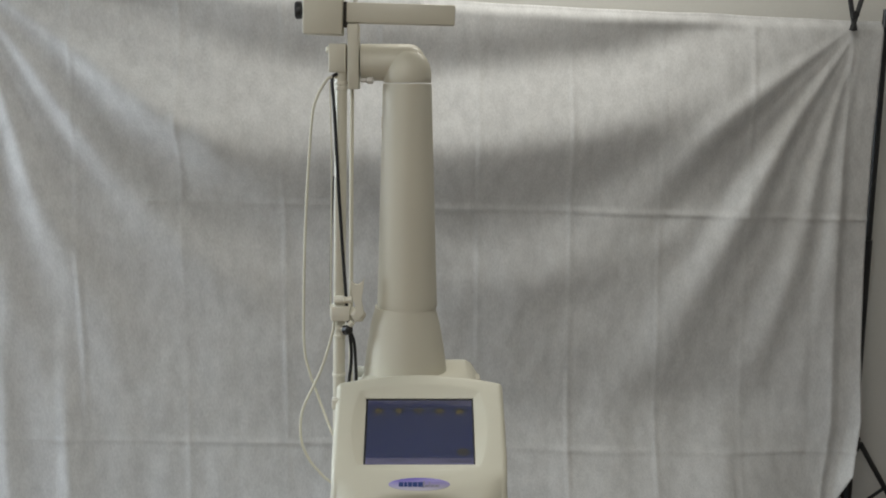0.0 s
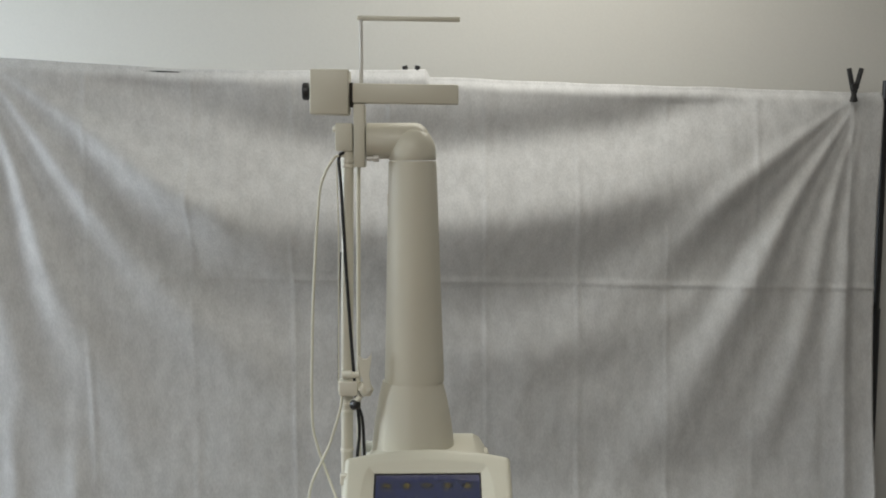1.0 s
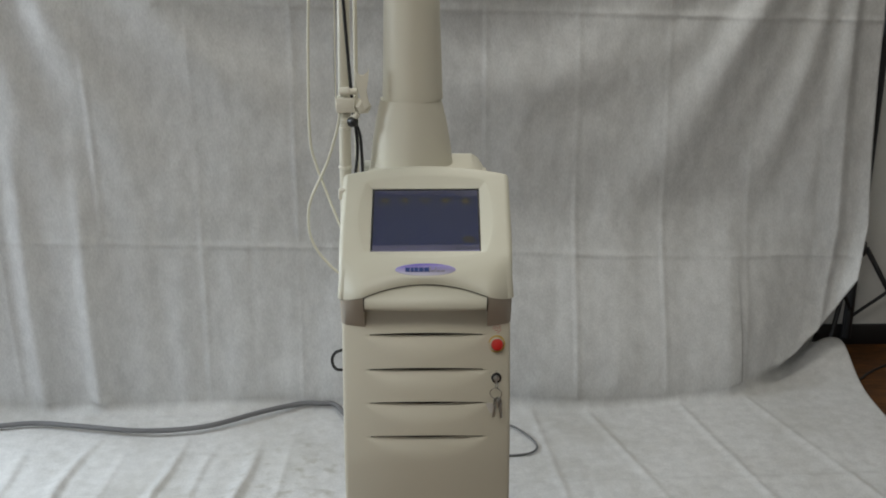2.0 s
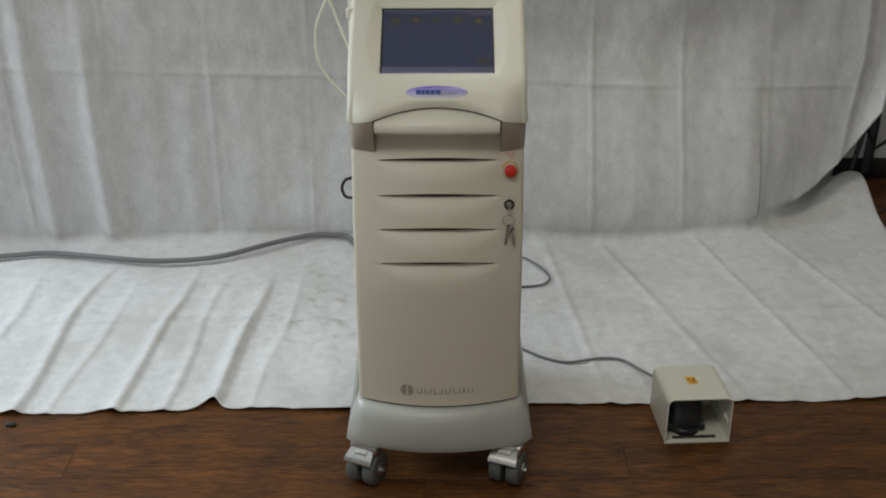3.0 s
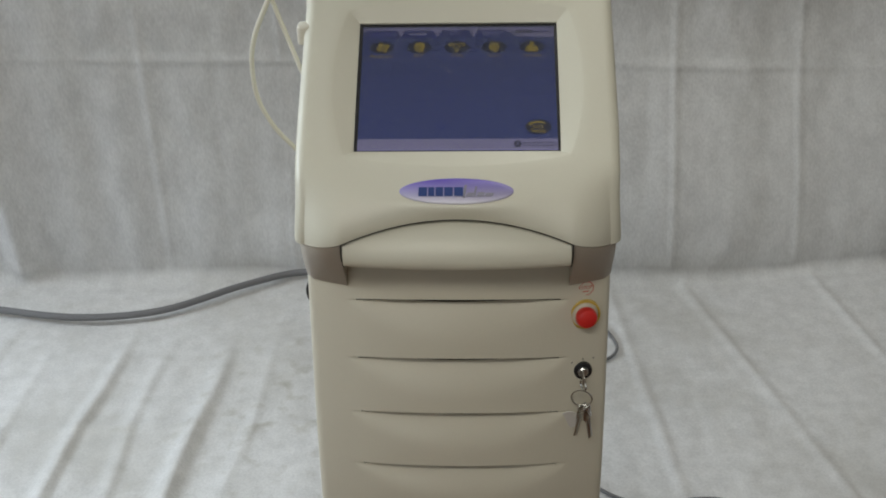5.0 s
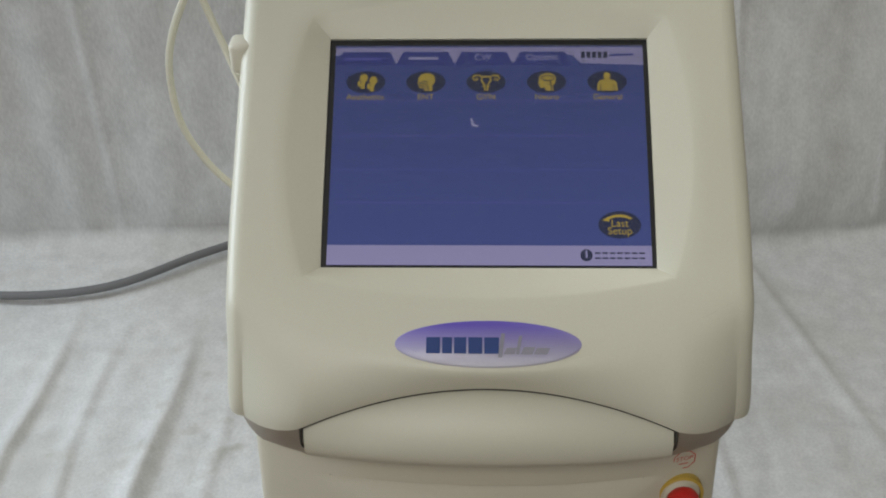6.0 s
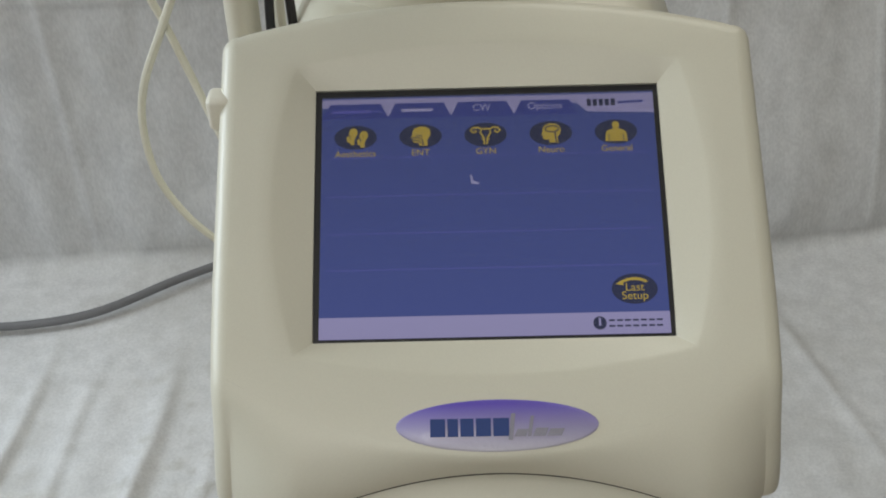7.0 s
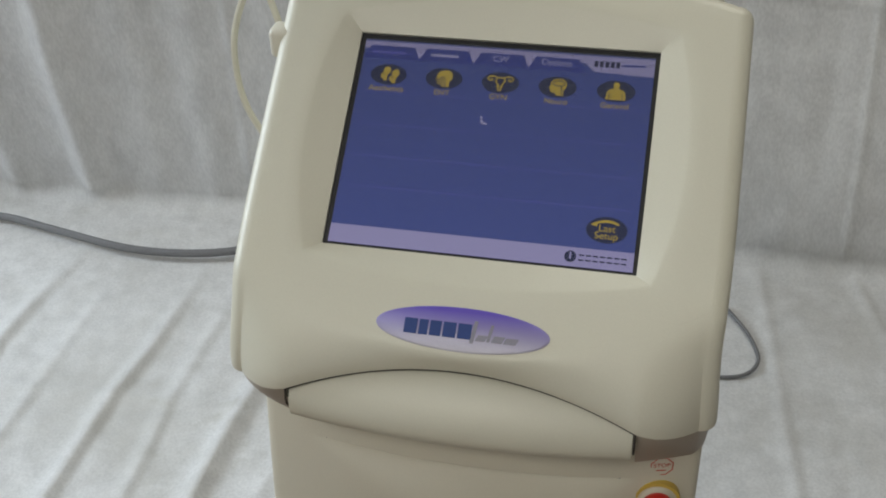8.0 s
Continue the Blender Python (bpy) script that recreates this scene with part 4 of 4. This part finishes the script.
def foot_pedal():
    ped = thing("foot_pedal", (0.57, 0.12, 0), "ivory metal foot switch with a black pedal inside its hood", "foot pedal")
    turn = Matrix.Translation((0.5745, 0.055, 0)) @ Matrix.Rotation(radians(3.0), 4, "Z")
    hw, dep, hgt, t = 0.073, 0.152, 0.116, 0.003

    def hoop(hw, hgt, z0, r, y):
        pts = [(-hw, y, z0)]
        for i in range(9):
            a = radians(180 - 90 * i / 8)
            pts.append((-hw + r + r * math.cos(a), y, hgt - r + r * math.sin(a)))
        for i in range(9):
            a = radians(90 - 90 * i / 8)
            pts.append((hw - r + r * math.cos(a), y, hgt - r + r * math.sin(a)))
        return [turn @ Vector(p) for p in pts + [(hw, y, z0)]]

    outer = [hoop(hw, hgt - 0.006 * k / 6, 0.002, 0.016, dep * k / 6) for k in range(7)]
    inner = [hoop(hw - t, hgt - t - 0.006 * k / 6, 0.002, 0.013, dep * k / 6) for k in range(7)]
    bm = loft(outer, close=False)
    loft(inner, close=False, bm=bm)
    loft([outer[0], inner[0]], close=False, bm=bm)
    loft([outer[-1], inner[-1]], close=False, bm=bm)
    part("hood", bm, PEDAL, ped)
    part("floor_plate", block(-hw, hw, 0.0, dep, 0.0, 0.005, 0.0015, turn=turn), PEDAL, ped)
    part("rear_plate", block(-hw + t, hw - t, dep - 0.006, dep - 0.002, 0.004, 0.104, 0.001, turn=turn), PEDAL, ped)
    part("side_rail", block(hw - t - 0.004, hw - t, 0.01, dep - 0.01, 0.040, 0.052, 0.0015, turn=turn), PEDAL, ped)
    part("slot_strip", block(-0.052, 0.046, 0.012, 0.023, 0.0045, 0.0058, 0.0003, turn=turn), SLOT, ped)
    sw = part("switch_base", block(-0.062, 0.028, 0.036, 0.113, 0.005, 0.024, 0.006, 3, turn=turn), BLACK, ped, "black cast switch body")
    rings = []
    for z, rx, ry, cy in ((0.022, 0.042, 0.036, 0.068), (0.034, 0.042, 0.037, 0.069), (0.060, 0.040, 0.034, 0.078), (0.080, 0.037, 0.029, 0.086), (0.086, 0.030, 0.022, 0.088)):
        rings.append([turn @ Vector((-0.017 + rx * math.copysign(abs(math.cos(a)) ** 0.7, math.cos(a)), cy + ry * math.copysign(abs(math.sin(a)) ** 0.8, math.sin(a)), z)) for a in (2 * math.pi * (i + 0.5) / 28 for i in range(28))])
    part("treadle", loft(rings), BLACK, sw)
    part("toe_lip", lathe([(0.034, 0), (0.036, 0.003), (0.036, 0.012), (0.033, 0.016)], turn @ Matrix.Translation((-0.017, 0.054, 0.005)), 24), BLACK, sw)
    for x in (-0.053, 0.020):
        part("screw", lathe([(0.004, 0), (0.004, 0.002), (0.002, 0.003)], turn @ Matrix.Translation((x, 0.043, 0.024)), 10), CHROME, sw)
    # orange warning label with two small triangles and a bar
    top = lambda y: hgt - 0.006 * y / dep + 0.0006
    flat = lambda pts, up: sheet_piece([turn @ Vector((x, y, top(y) + up)) for x, y in pts])
    lab = part("warning_label", flat([(-0.011, 0.066), (0.012, 0.066), (0.008, 0.099), (-0.015, 0.099)], 0), LABEL, ped, "orange warning label")
    for x in (-0.0075, 0.0035):
        part("triangle", flat([(x - 0.004, 0.082), (x + 0.004, 0.082), (x - 0.0005, 0.091)], 0.0004), INK, lab)
    part("bar", flat([(-0.008, 0.074), (0.008, 0.074), (0.0078, 0.0765), (-0.0082, 0.0765)], 0.0004), INK, lab)


room()
backdrop()
stand()
clamp_at(1.350, plane_y(1.350), 1.797)
tagged(clamp_at(-0.05, plane_y(-0.05) + 0.06, 1.800), "black clip just showing above the sheet's top hem")
console = laser_console()
column(console)
arm(console)
mast(console)
lines()
foot_pedal()


# ---- what is on the console's face ----
LCD_BLUE = glowing("lcd_blue", (0.050, 0.066, 0.200), 1.06)
LCD_LILAC = glowing("lcd_lilac", (0.33, 0.31, 0.53), 0.74)
LCD_GOLD = glowing("lcd_gold", (0.46, 0.34, 0.07), 0.76)
LCD_DARK = glowing("lcd_dark", (0.026, 0.030, 0.060), 1.1)
LCD_TAB = glowing("lcd_tab", (0.040, 0.050, 0.19), 1.05)
LCD_PALE = glowing("lcd_pale", (0.40, 0.38, 0.62), 0.66)
LCD_LINE = glowing("lcd_line", (0.085, 0.085, 0.30), 1.05)
SLATS = material("viewing_angle_slats", (0.34, 0.345, 0.335), 0.6, vary=0.04, grain=900)



def screen(console):
    W, H, h = 0.1056, 0.159, -0.0095
    base = part("screen_frame", sheet_piece([face(x, s, h - 0.0006) for x, s in ((-W - 0.003, -0.003), (W + 0.003, -0.003), (W + 0.003, H + 0.003), (-W - 0.003, H + 0.003))]), BLACK, console, "thin black rim of the display")
    X0, X1, S0, S1 = -W + 0.0020, W - 0.0012, 0.0002, H - 0.0028
    lcd = part("display", sheet_piece([face(x, s, h) for x, s in ((X0, S0), (X1, S0), (X1, S1), (X0, S1))]), LCD_BLUE, console, "lit blue touch screen with a row of gold icons")
    wd, ht = X1 - X0, S1 - S0

    def at(u, v, up):
        return face(X0 + u * wd, S1 - v * ht, h + up)

    def flat(name, pts, mat, up=0.0003):
        return part(name, sheet_piece([at(u, v, up) for u, v in pts]), mat, lcd)

    def disc(name, u, v, ru, rv, mat, up, n=28):
        return flat(name, [(u + ru * math.cos(2 * math.pi * i / n), v + rv * math.sin(2 * math.pi * i / n)) for i in range(n)], mat, up)

    def words(text, u, v, size, mat, up=0.0008, squeeze=1.0):
        bm = writing(text, size)
        for q in bm.verts:
            q.co = at(u, v, up) + Vector((q.co.x * squeeze, 0, 0)) + SLOPE * q.co.y
        part("caption", bm, mat, lcd)

    # microscopic slats added to imitate the display's narrow viewing angle, tilted towards standing users
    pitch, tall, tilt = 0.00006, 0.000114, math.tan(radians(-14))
    slats, rng = bmesh.new(), random.Random(7)
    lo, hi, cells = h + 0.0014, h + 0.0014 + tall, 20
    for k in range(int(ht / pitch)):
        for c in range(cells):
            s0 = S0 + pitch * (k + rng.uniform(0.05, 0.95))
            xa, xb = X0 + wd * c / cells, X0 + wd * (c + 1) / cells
            sheet_piece([face(xa, s0, lo), face(xb, s0, lo), face(xb, s0 + tall * tilt, hi), face(xa, s0 + tall * tilt, hi)], slats)
    part("viewing_angle_slats", slats, SLATS, lcd, "added fine slats that imitate the display's narrow viewing angle", smooth=False)
    flat("title_bar", [(0, 0.008), (1, 0.008), (1, 0.045), (0, 0.045)], LCD_LILAC)
    flat("title_bar", [(0.765, 0.040), (1, 0.040), (1, 0.095), (0.80, 0.085)], LCD_LILAC, 0.0004)
    flat("title_bar", [(0, 0.945), (1, 0.945), (1, 1.0), (0, 1.0)], LCD_LILAC)
    flat("title_bar", [(0, 0.915), (1, 0.915), (1, 0.946), (0, 0.946)], LCD_LILAC, 0.0004)
    for k in range(4):
        u = 0.012 + 0.190 * k
        flat("tab", [(u - 0.012, 0.095), (u + 0.012, 0.030), (u + 0.166, 0.030), (u + 0.190, 0.095)], LCD_TAB, 0.0005)
    for u in (0.2, 0.39, 0.58):
        flat("tab_gap", [(u - 0.022, 0.030), (u + 0.022, 0.030), (u + 0.002, 0.085), (u - 0.002, 0.085)], LCD_LILAC, 0.0007)
    # product names are plain bars
    flat("bar", [(0.030, 0.058), (0.150, 0.058), (0.150, 0.070), (0.030, 0.070)], LCD_LINE, 0.0008)
    flat("bar", [(0.160, 0.062), (0.176, 0.062), (0.176, 0.066), (0.160, 0.066)], LCD_LINE, 0.0008)
    flat("bar", [(0.240, 0.056), (0.335, 0.056), (0.335, 0.068), (0.240, 0.068)], LCD_PALE, 0.0008)
    words("CW", 0.482, 0.058, 0.0066, LCD_PALE)
    words("Options", 0.673, 0.057, 0.0066, LCD_PALE)
    for k in range(5):
        u = 0.800 + 0.018 * k
        flat("bar", [(u, 0.032), (u + 0.013, 0.032), (u + 0.013, 0.062), (u, 0.062)], LCD_DARK, 0.0008)
    flat("bar", [(0.892, 0.044), (0.970, 0.040), (0.970, 0.050), (0.892, 0.054)], LCD_TAB, 0.0008)
    def strokes(name, lines, wide, mat, up):
        """Thin even lines, each a ribbon of its own."""
        for line in lines:
            left, right = [], []
            for i, (u, v) in enumerate(line):
                (ua, va), (ub, vb) = line[max(i - 1, 0)], line[min(i + 1, len(line) - 1)]
                du, dv = ub - ua, (vb - va) * ht / wd
                q = math.hypot(du, dv) or 1
                nu, nv = -dv / q * wide / 2, du / q * wide / 2 * wd / ht
                left.append(at(u + nu, v + nv, up)), right.append(at(u - nu, v - nv, up))
            part(name, loft([left, right], close=False), mat, lcd)

    # a head seen from its side, facing left
    profile = ((-0.004, 0.042), (-0.006, 0.028), (-0.020, 0.029), (-0.024, 0.020), (-0.022, 0.012), (-0.029, 0.008), (-0.024, -0.006), (-0.024, -0.020), (-0.016, -0.034),
               (-0.002, -0.041), (0.014, -0.040), (0.026, -0.030), (0.031, -0.014), (0.028, 0.004), (0.020, 0.018), (0.022, 0.042))
    for k, text in enumerate(("Aesthetics", "ENT", "GYN", "Neuro", "General")):
        u = 0.102 + 0.195 * k
        disc("icon_disc", u, 0.175, 0.064, 0.052, LCD_DARK, 0.0005)
        words(text, u, 0.247, 0.0058, LCD_GOLD, squeeze=1.05)
        if k == 0:
            for du, dv in ((-0.014, -0.004), (0.017, 0.008)):
                flat("icon", [(u + du + 0.5 * a + (0.006 if b < 0 else 0.0), 0.175 + dv + 0.86 * b) for a, b in profile], LCD_GOLD, 0.0008)
                strokes("icon_line", [[(u + du - 0.004, 0.170 + dv), (u + du - 0.001, 0.188 + dv)], [(u + du - 0.010, 0.172 + dv), (u + du - 0.004, 0.170 + dv)]], 0.0026, LCD_DARK, 0.0010)
        elif k == 2:
            for m in (-1, 1):
                shape = [(0.004, 0.042), (0.005, 0.016), (0.016, -0.010), (0.012, -0.022), (0.022, -0.031), (0.038, -0.029), (0.044, -0.018), (0.036, -0.008), (0.026, -0.012), (0.032, -0.020)]
                strokes("icon", [[(u + m * a, 0.175 + b) for a, b in shape], [(u, 0.175 - 0.024), (u + m * 0.012, 0.175 - 0.024)]], 0.0055, LCD_GOLD, 0.0008)
                strokes("icon", [[(u + m * 0.012, 0.175 + 0.020), (u + m * 0.005, 0.175 + 0.020)]], 0.004, LCD_GOLD, 0.0008)
        elif k == 4:
            disc("icon", u, 0.175 - 0.028, 0.011, 0.016, LCD_GOLD, 0.0008, 18)
            flat("icon", [(u + a, 0.175 + b) for a, b in ((-0.033, 0.042), (-0.031, 0.006), (-0.024, -0.006), (-0.008, -0.012), (-0.007, -0.022), (0.007, -0.022), (0.008, -0.012), (0.024, -0.006), (0.031, 0.006), (0.033, 0.042))], LCD_GOLD, 0.0008)
            strokes("icon_line", [[(u + m * 0.021, 0.175 + 0.012), (u + m * 0.022, 0.175 + 0.042)] for m in (-1, 1)], 0.0026, LCD_DARK, 0.0010)
        else:
            flat("icon", [(u + a, 0.175 + b) for a, b in profile], LCD_GOLD, 0.0008)
            if k == 1:
                strokes("icon_line", [[(u - 0.024, 0.183), (u - 0.004, 0.183), (u + 0.006, 0.192), (u + 0.008, 0.216)], [(u - 0.014, 0.174), (u, 0.172), (u + 0.006, 0.180)], [(u - 0.022, 0.194), (u - 0.006, 0.195), (u + 0.001, 0.206)]], 0.0036, LCD_DARK, 0.0010)
            else:
                strokes("icon_line", [[(u + 0.004 + 0.020 * math.cos(radians(a)), 0.158 + 0.013 * math.sin(radians(a))) for a in range(0, 361, 24)], [(u + 0.012, 0.168), (u + 0.016, 0.216)]], 0.0038, LCD_DARK, 0.0010)
    for v in (0.262, 0.425, 0.580, 0.727):
        flat("divider", [(0.02, v), (0.98, v), (0.98, v + 0.0025), (0.02, v + 0.0025)], LCD_LINE, 0.0004)
    disc("icon_disc", 0.905, 0.825, 0.066, 0.060, LCD_DARK, 0.0005)
    arc = [(0.905 + 0.044 * math.cos(radians(a)), 0.812 - 0.032 * math.sin(radians(a))) for a in range(25, 160, 15)]
    arc += [(0.905 + 0.038 * math.cos(radians(a)), 0.814 - 0.022 * math.sin(radians(a))) for a in range(155, 20, -15)]
    flat("arrow", arc, LCD_GOLD, 0.0008)
    flat("arrow", [(0.851, 0.806), (0.872, 0.789), (0.874, 0.812)], LCD_GOLD, 0.0009)
    words("Last", 0.905, 0.820, 0.0070, LCD_GOLD)
    words("Setup", 0.905, 0.853, 0.0070, LCD_GOLD)
    flat("pointer", [(0.442, 0.345), (0.448, 0.345), (0.452, 0.370), (0.470, 0.380), (0.466, 0.386), (0.446, 0.382)], LCD_PALE, 0.0005)
    disc("maker_mark", 0.800, 0.957, 0.019, 0.026, LCD_DARK, 0.0008, 20)
    flat("maker_mark", [(0.797, 0.938), (0.803, 0.938), (0.803, 0.968), (0.797, 0.968)], LCD_LILAC, 0.0010)
    for k in range(7):
        u = 0.826 + 0.0225 * k
        for v in (0.944, 0.966):
            flat("bar", [(u, v), (u + 0.017, v), (u + 0.017, v + 0.007), (u, v + 0.007)], LCD_DARK, 0.0008)


def badge(console):
    n = 48

    def oval(rx, ry, up):
        ring = [2 * math.pi * i / n for i in range(n)]
        return [face(rx * math.cos(a), -0.0535 + ry * math.sin(a), up) for a in ring]

    b = part("badge", loft([oval(0.0575, 0.0148, -0.004), oval(0.0575, 0.0148, 0.0006), oval(0.0562, 0.0138, 0.0012)]), BADGE, console, "oval purple to lilac name badge", sharp=60)
    x = -0.038
    for wd in (0.0085, 0.006, 0.0075, 0.0085, 0.009):
        part("bar", sheet_piece([face(x + a, -0.0545 + s, 0.0020) for a, s in ((0, -0.0052), (wd, -0.0052), (wd, 0.0050), (0, 0.0050))]), BADGE_INK, b)
        x += wd + 0.0013
    for x0, x1, s0, s1 in ((0.006, 0.0085, -0.0075, 0.0075), (0.0095, 0.016, -0.0055, -0.0015), (0.017, 0.019, -0.0055, 0.006), (0.020, 0.027, -0.0055, -0.001), (0.028, 0.036, -0.0055, -0.0015)):
        part("bar", sheet_piece([face(a, -0.0545 + s, 0.0020) for a, s in ((x0, s0), (x1, s0), (x1 + 0.002, s1), (x0 + 0.002, s1))]), BADGE_GREY, b)


def controls(console):
    x, z = 0.137, 0.6905
    y = panel_y(x, z)
    out = Vector((0.12, -1, 0.14)).normalized()
    m = along(out, (x, y, z))
    ring = part("stop_ring", lathe([(0.0168, -0.006), (0.0168, 0.0030), (0.0146, 0.0034), (0.0146, -0.006)], m, 32), YELLOW, console, "yellow ring round the stop button")
    part("collar", lathe([(0.0142, -0.003), (0.0142, 0.002), (0.0125, 0.0024), (0.0095, 0.006)], m, 28), BEIGE, ring)
    part("stop_button", lathe([(0.0095, 0.004), (0.0112, 0.006), (0.0118, 0.009), (0.0116, 0.012), (0.0102, 0.0150), (0.0070, 0.0166), (0.0005, 0.0170)], m, 28), RED, ring, "red emergency stop button")
    # round sign above it
    c = Vector((x + 0.001, panel_y(x, z + 0.029) - 0.0005, z + 0.029))
    right, up = Vector((1, 0.25, 0)).normalized(), Vector((0, 0.10, 1)).normalized()
    hexa = lambda r: [c + right * r * math.cos(radians(22.5 + 45 * i)) + up * r * math.sin(radians(22.5 + 45 * i)) for i in range(8)]
    sign = part("stop_sign", loft([hexa(0.0088), hexa(0.0080)], cap=False), REDINK, console)
    bm = writing("STOP", 0.0052)
    for q in bm.verts:
        q.co = c + right * q.co.x + up * (q.co.y + 0.001)
    part("caption", bm, REDINK, sign)
    part("bar", sheet_piece([c + right * a + up * b for a, b in ((-0.004, -0.004), (0.003, -0.004), (0.003, -0.003), (-0.004, -0.003))]), REDINK, sign)
    # key switch
    x, z = 0.1365, 0.624
    y = panel_y(x, z)
    m = along(Vector((0.12, -1, 0.08)).normalized(), (x, y, z))
    lock = part("key_switch", lathe([(0.0105, -0.003), (0.0105, 0.002), (0.0085, 0.003), (0.0060, 0.003), (0.0060, -0.002)], m, 24), BLACK, console, "round key switch with a chrome barrel")
    part("barrel", lathe([(0.0058, -0.002), (0.0058, 0.005), (0.0045, 0.0062), (0.0003, 0.0062)], m, 20), CHROME, lock)
    part("key_blade", block(-0.0012, 0.0012, -0.022, -0.006, -0.004, 0.004, 0.0005, turn=Matrix.Translation((x, y + 0.001, z))), CHROME, lock)
    for a in (-0.012, 0.0, 0.012):
        part("mark", lathe([(0.0008, 0), (0.0008, 0.0004)], Matrix.Translation((x + a, panel_y(x + a, z + 0.012) - 0.0004, z + 0.012 + (0.002 if a == 0 else 0))) @ Matrix.Rotation(radians(90), 4, "X"), 8), INK, lock)
    # bunch of keys that hangs from it
    y -= 0.017
    bunch = thing("key_bunch", (x, y, 0.58), "steel keys on a split ring hanging from the key switch", "keys")

    def link(name, c, r, t, axis):
        rings = []
        ax = Vector(axis).normalized()
        s = ax.orthogonal().normalized()
        u = ax.cross(s)
        pts = [Vector(c) + r * (math.cos(a) * s + math.sin(a) * u) for a in (2 * math.pi * i / 20 for i in range(21))]
        part(name, tube(pts, t, 6, 1), CHROME, bunch)

    link("ring", (x, y, z - 0.008), 0.0065, 0.0010, (1, 0.4, 0))
    link("ring", (x - 0.001, y, z - 0.026), 0.0115, 0.0008, (0.2, 1, 0.1))
    tag = lambda c, r: [Vector(c) + Vector((r * math.cos(2 * math.pi * i / 24), 0.0, r * math.sin(2 * math.pi * i / 24))) for i in range(24)]
    cc = Vector((x - 0.013, y + 0.003, z - 0.058))
    part("tag", loft([tag(cc, 0.0115), tag(cc + Vector((0, -0.0012, 0)), 0.0115)]), STEEL, bunch, "round metal key tag")
    for dx, tilt in ((0.0, 8), (0.004, -9)):
        k = Matrix.Translation((x + dx, y - 0.002 - dx, z - 0.034)) @ Matrix.Rotation(radians(tilt), 4, "Y") @ Matrix.Rotation(radians(50), 4, "Z")
        bm = block(-0.007, 0.007, -0.001, 0.001, -0.016, 0.001, 0.0009, turn=k)
        block(-0.0033, 0.0033, -0.0009, 0.0009, -0.042, -0.014, 0.0006, bm=bm, turn=k)
        part("key", bm, CHROME, bunch)


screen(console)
badge(console)
controls(console)


# ---- small litter and the floor, last ----
def debris():
    b = thing("floor_scrap", (-0.99, 0.12, 0), "small dark scrap lying on the wooden floor", "scrap")
    part("scrap", block(-1.0, -0.978, 0.115, 0.128, 0.0, 0.008, 0.003, 2), BLACK, b)


def floor():
    ground = part("floor", block(-3.42, 3.42, -4.12, 1.88, -0.06, -0.0045), BASEB)
    tagged(ground, "dark red-brown wood laminate floor in long planks", "floor", kind="structure")
    plank_w, plank_l, gap = 0.122, 1.22, 0.0004
    meshes = {}

    def plank_mesh(length):
        key = round(length, 3)
        if key not in meshes:
            bm = block(0, length - gap, 0, plank_w - gap, -0.0045, 0, 0.0006, 1)
            me = bpy.data.meshes.new("plank")
            bm.to_mesh(me)
            bm.free()
            me.materials.append(WOOD)
            meshes[key] = me
        return meshes[key]

    rng = random.Random(4)
    rows = int(5.94 / plank_w)
    for r in range(rows):
        y = 0.048 + plank_w * (r - 33)
        start = -0.702 - plank_l * 3 + (0, 0.37, 0.72, 0.18, 0.55, 0.91)[(r - 33) % 6] * plank_l
        x = start
        while x < 3.3:
            a, b = max(x, -3.3), min(x + plank_l, 3.3)
            if b - a > 0.03:
                ob = new("plank", plank_mesh(b - a))
                ob.location = (a, y, 0)
                ob.parent = ground
            x += plank_l


debris()
floor()
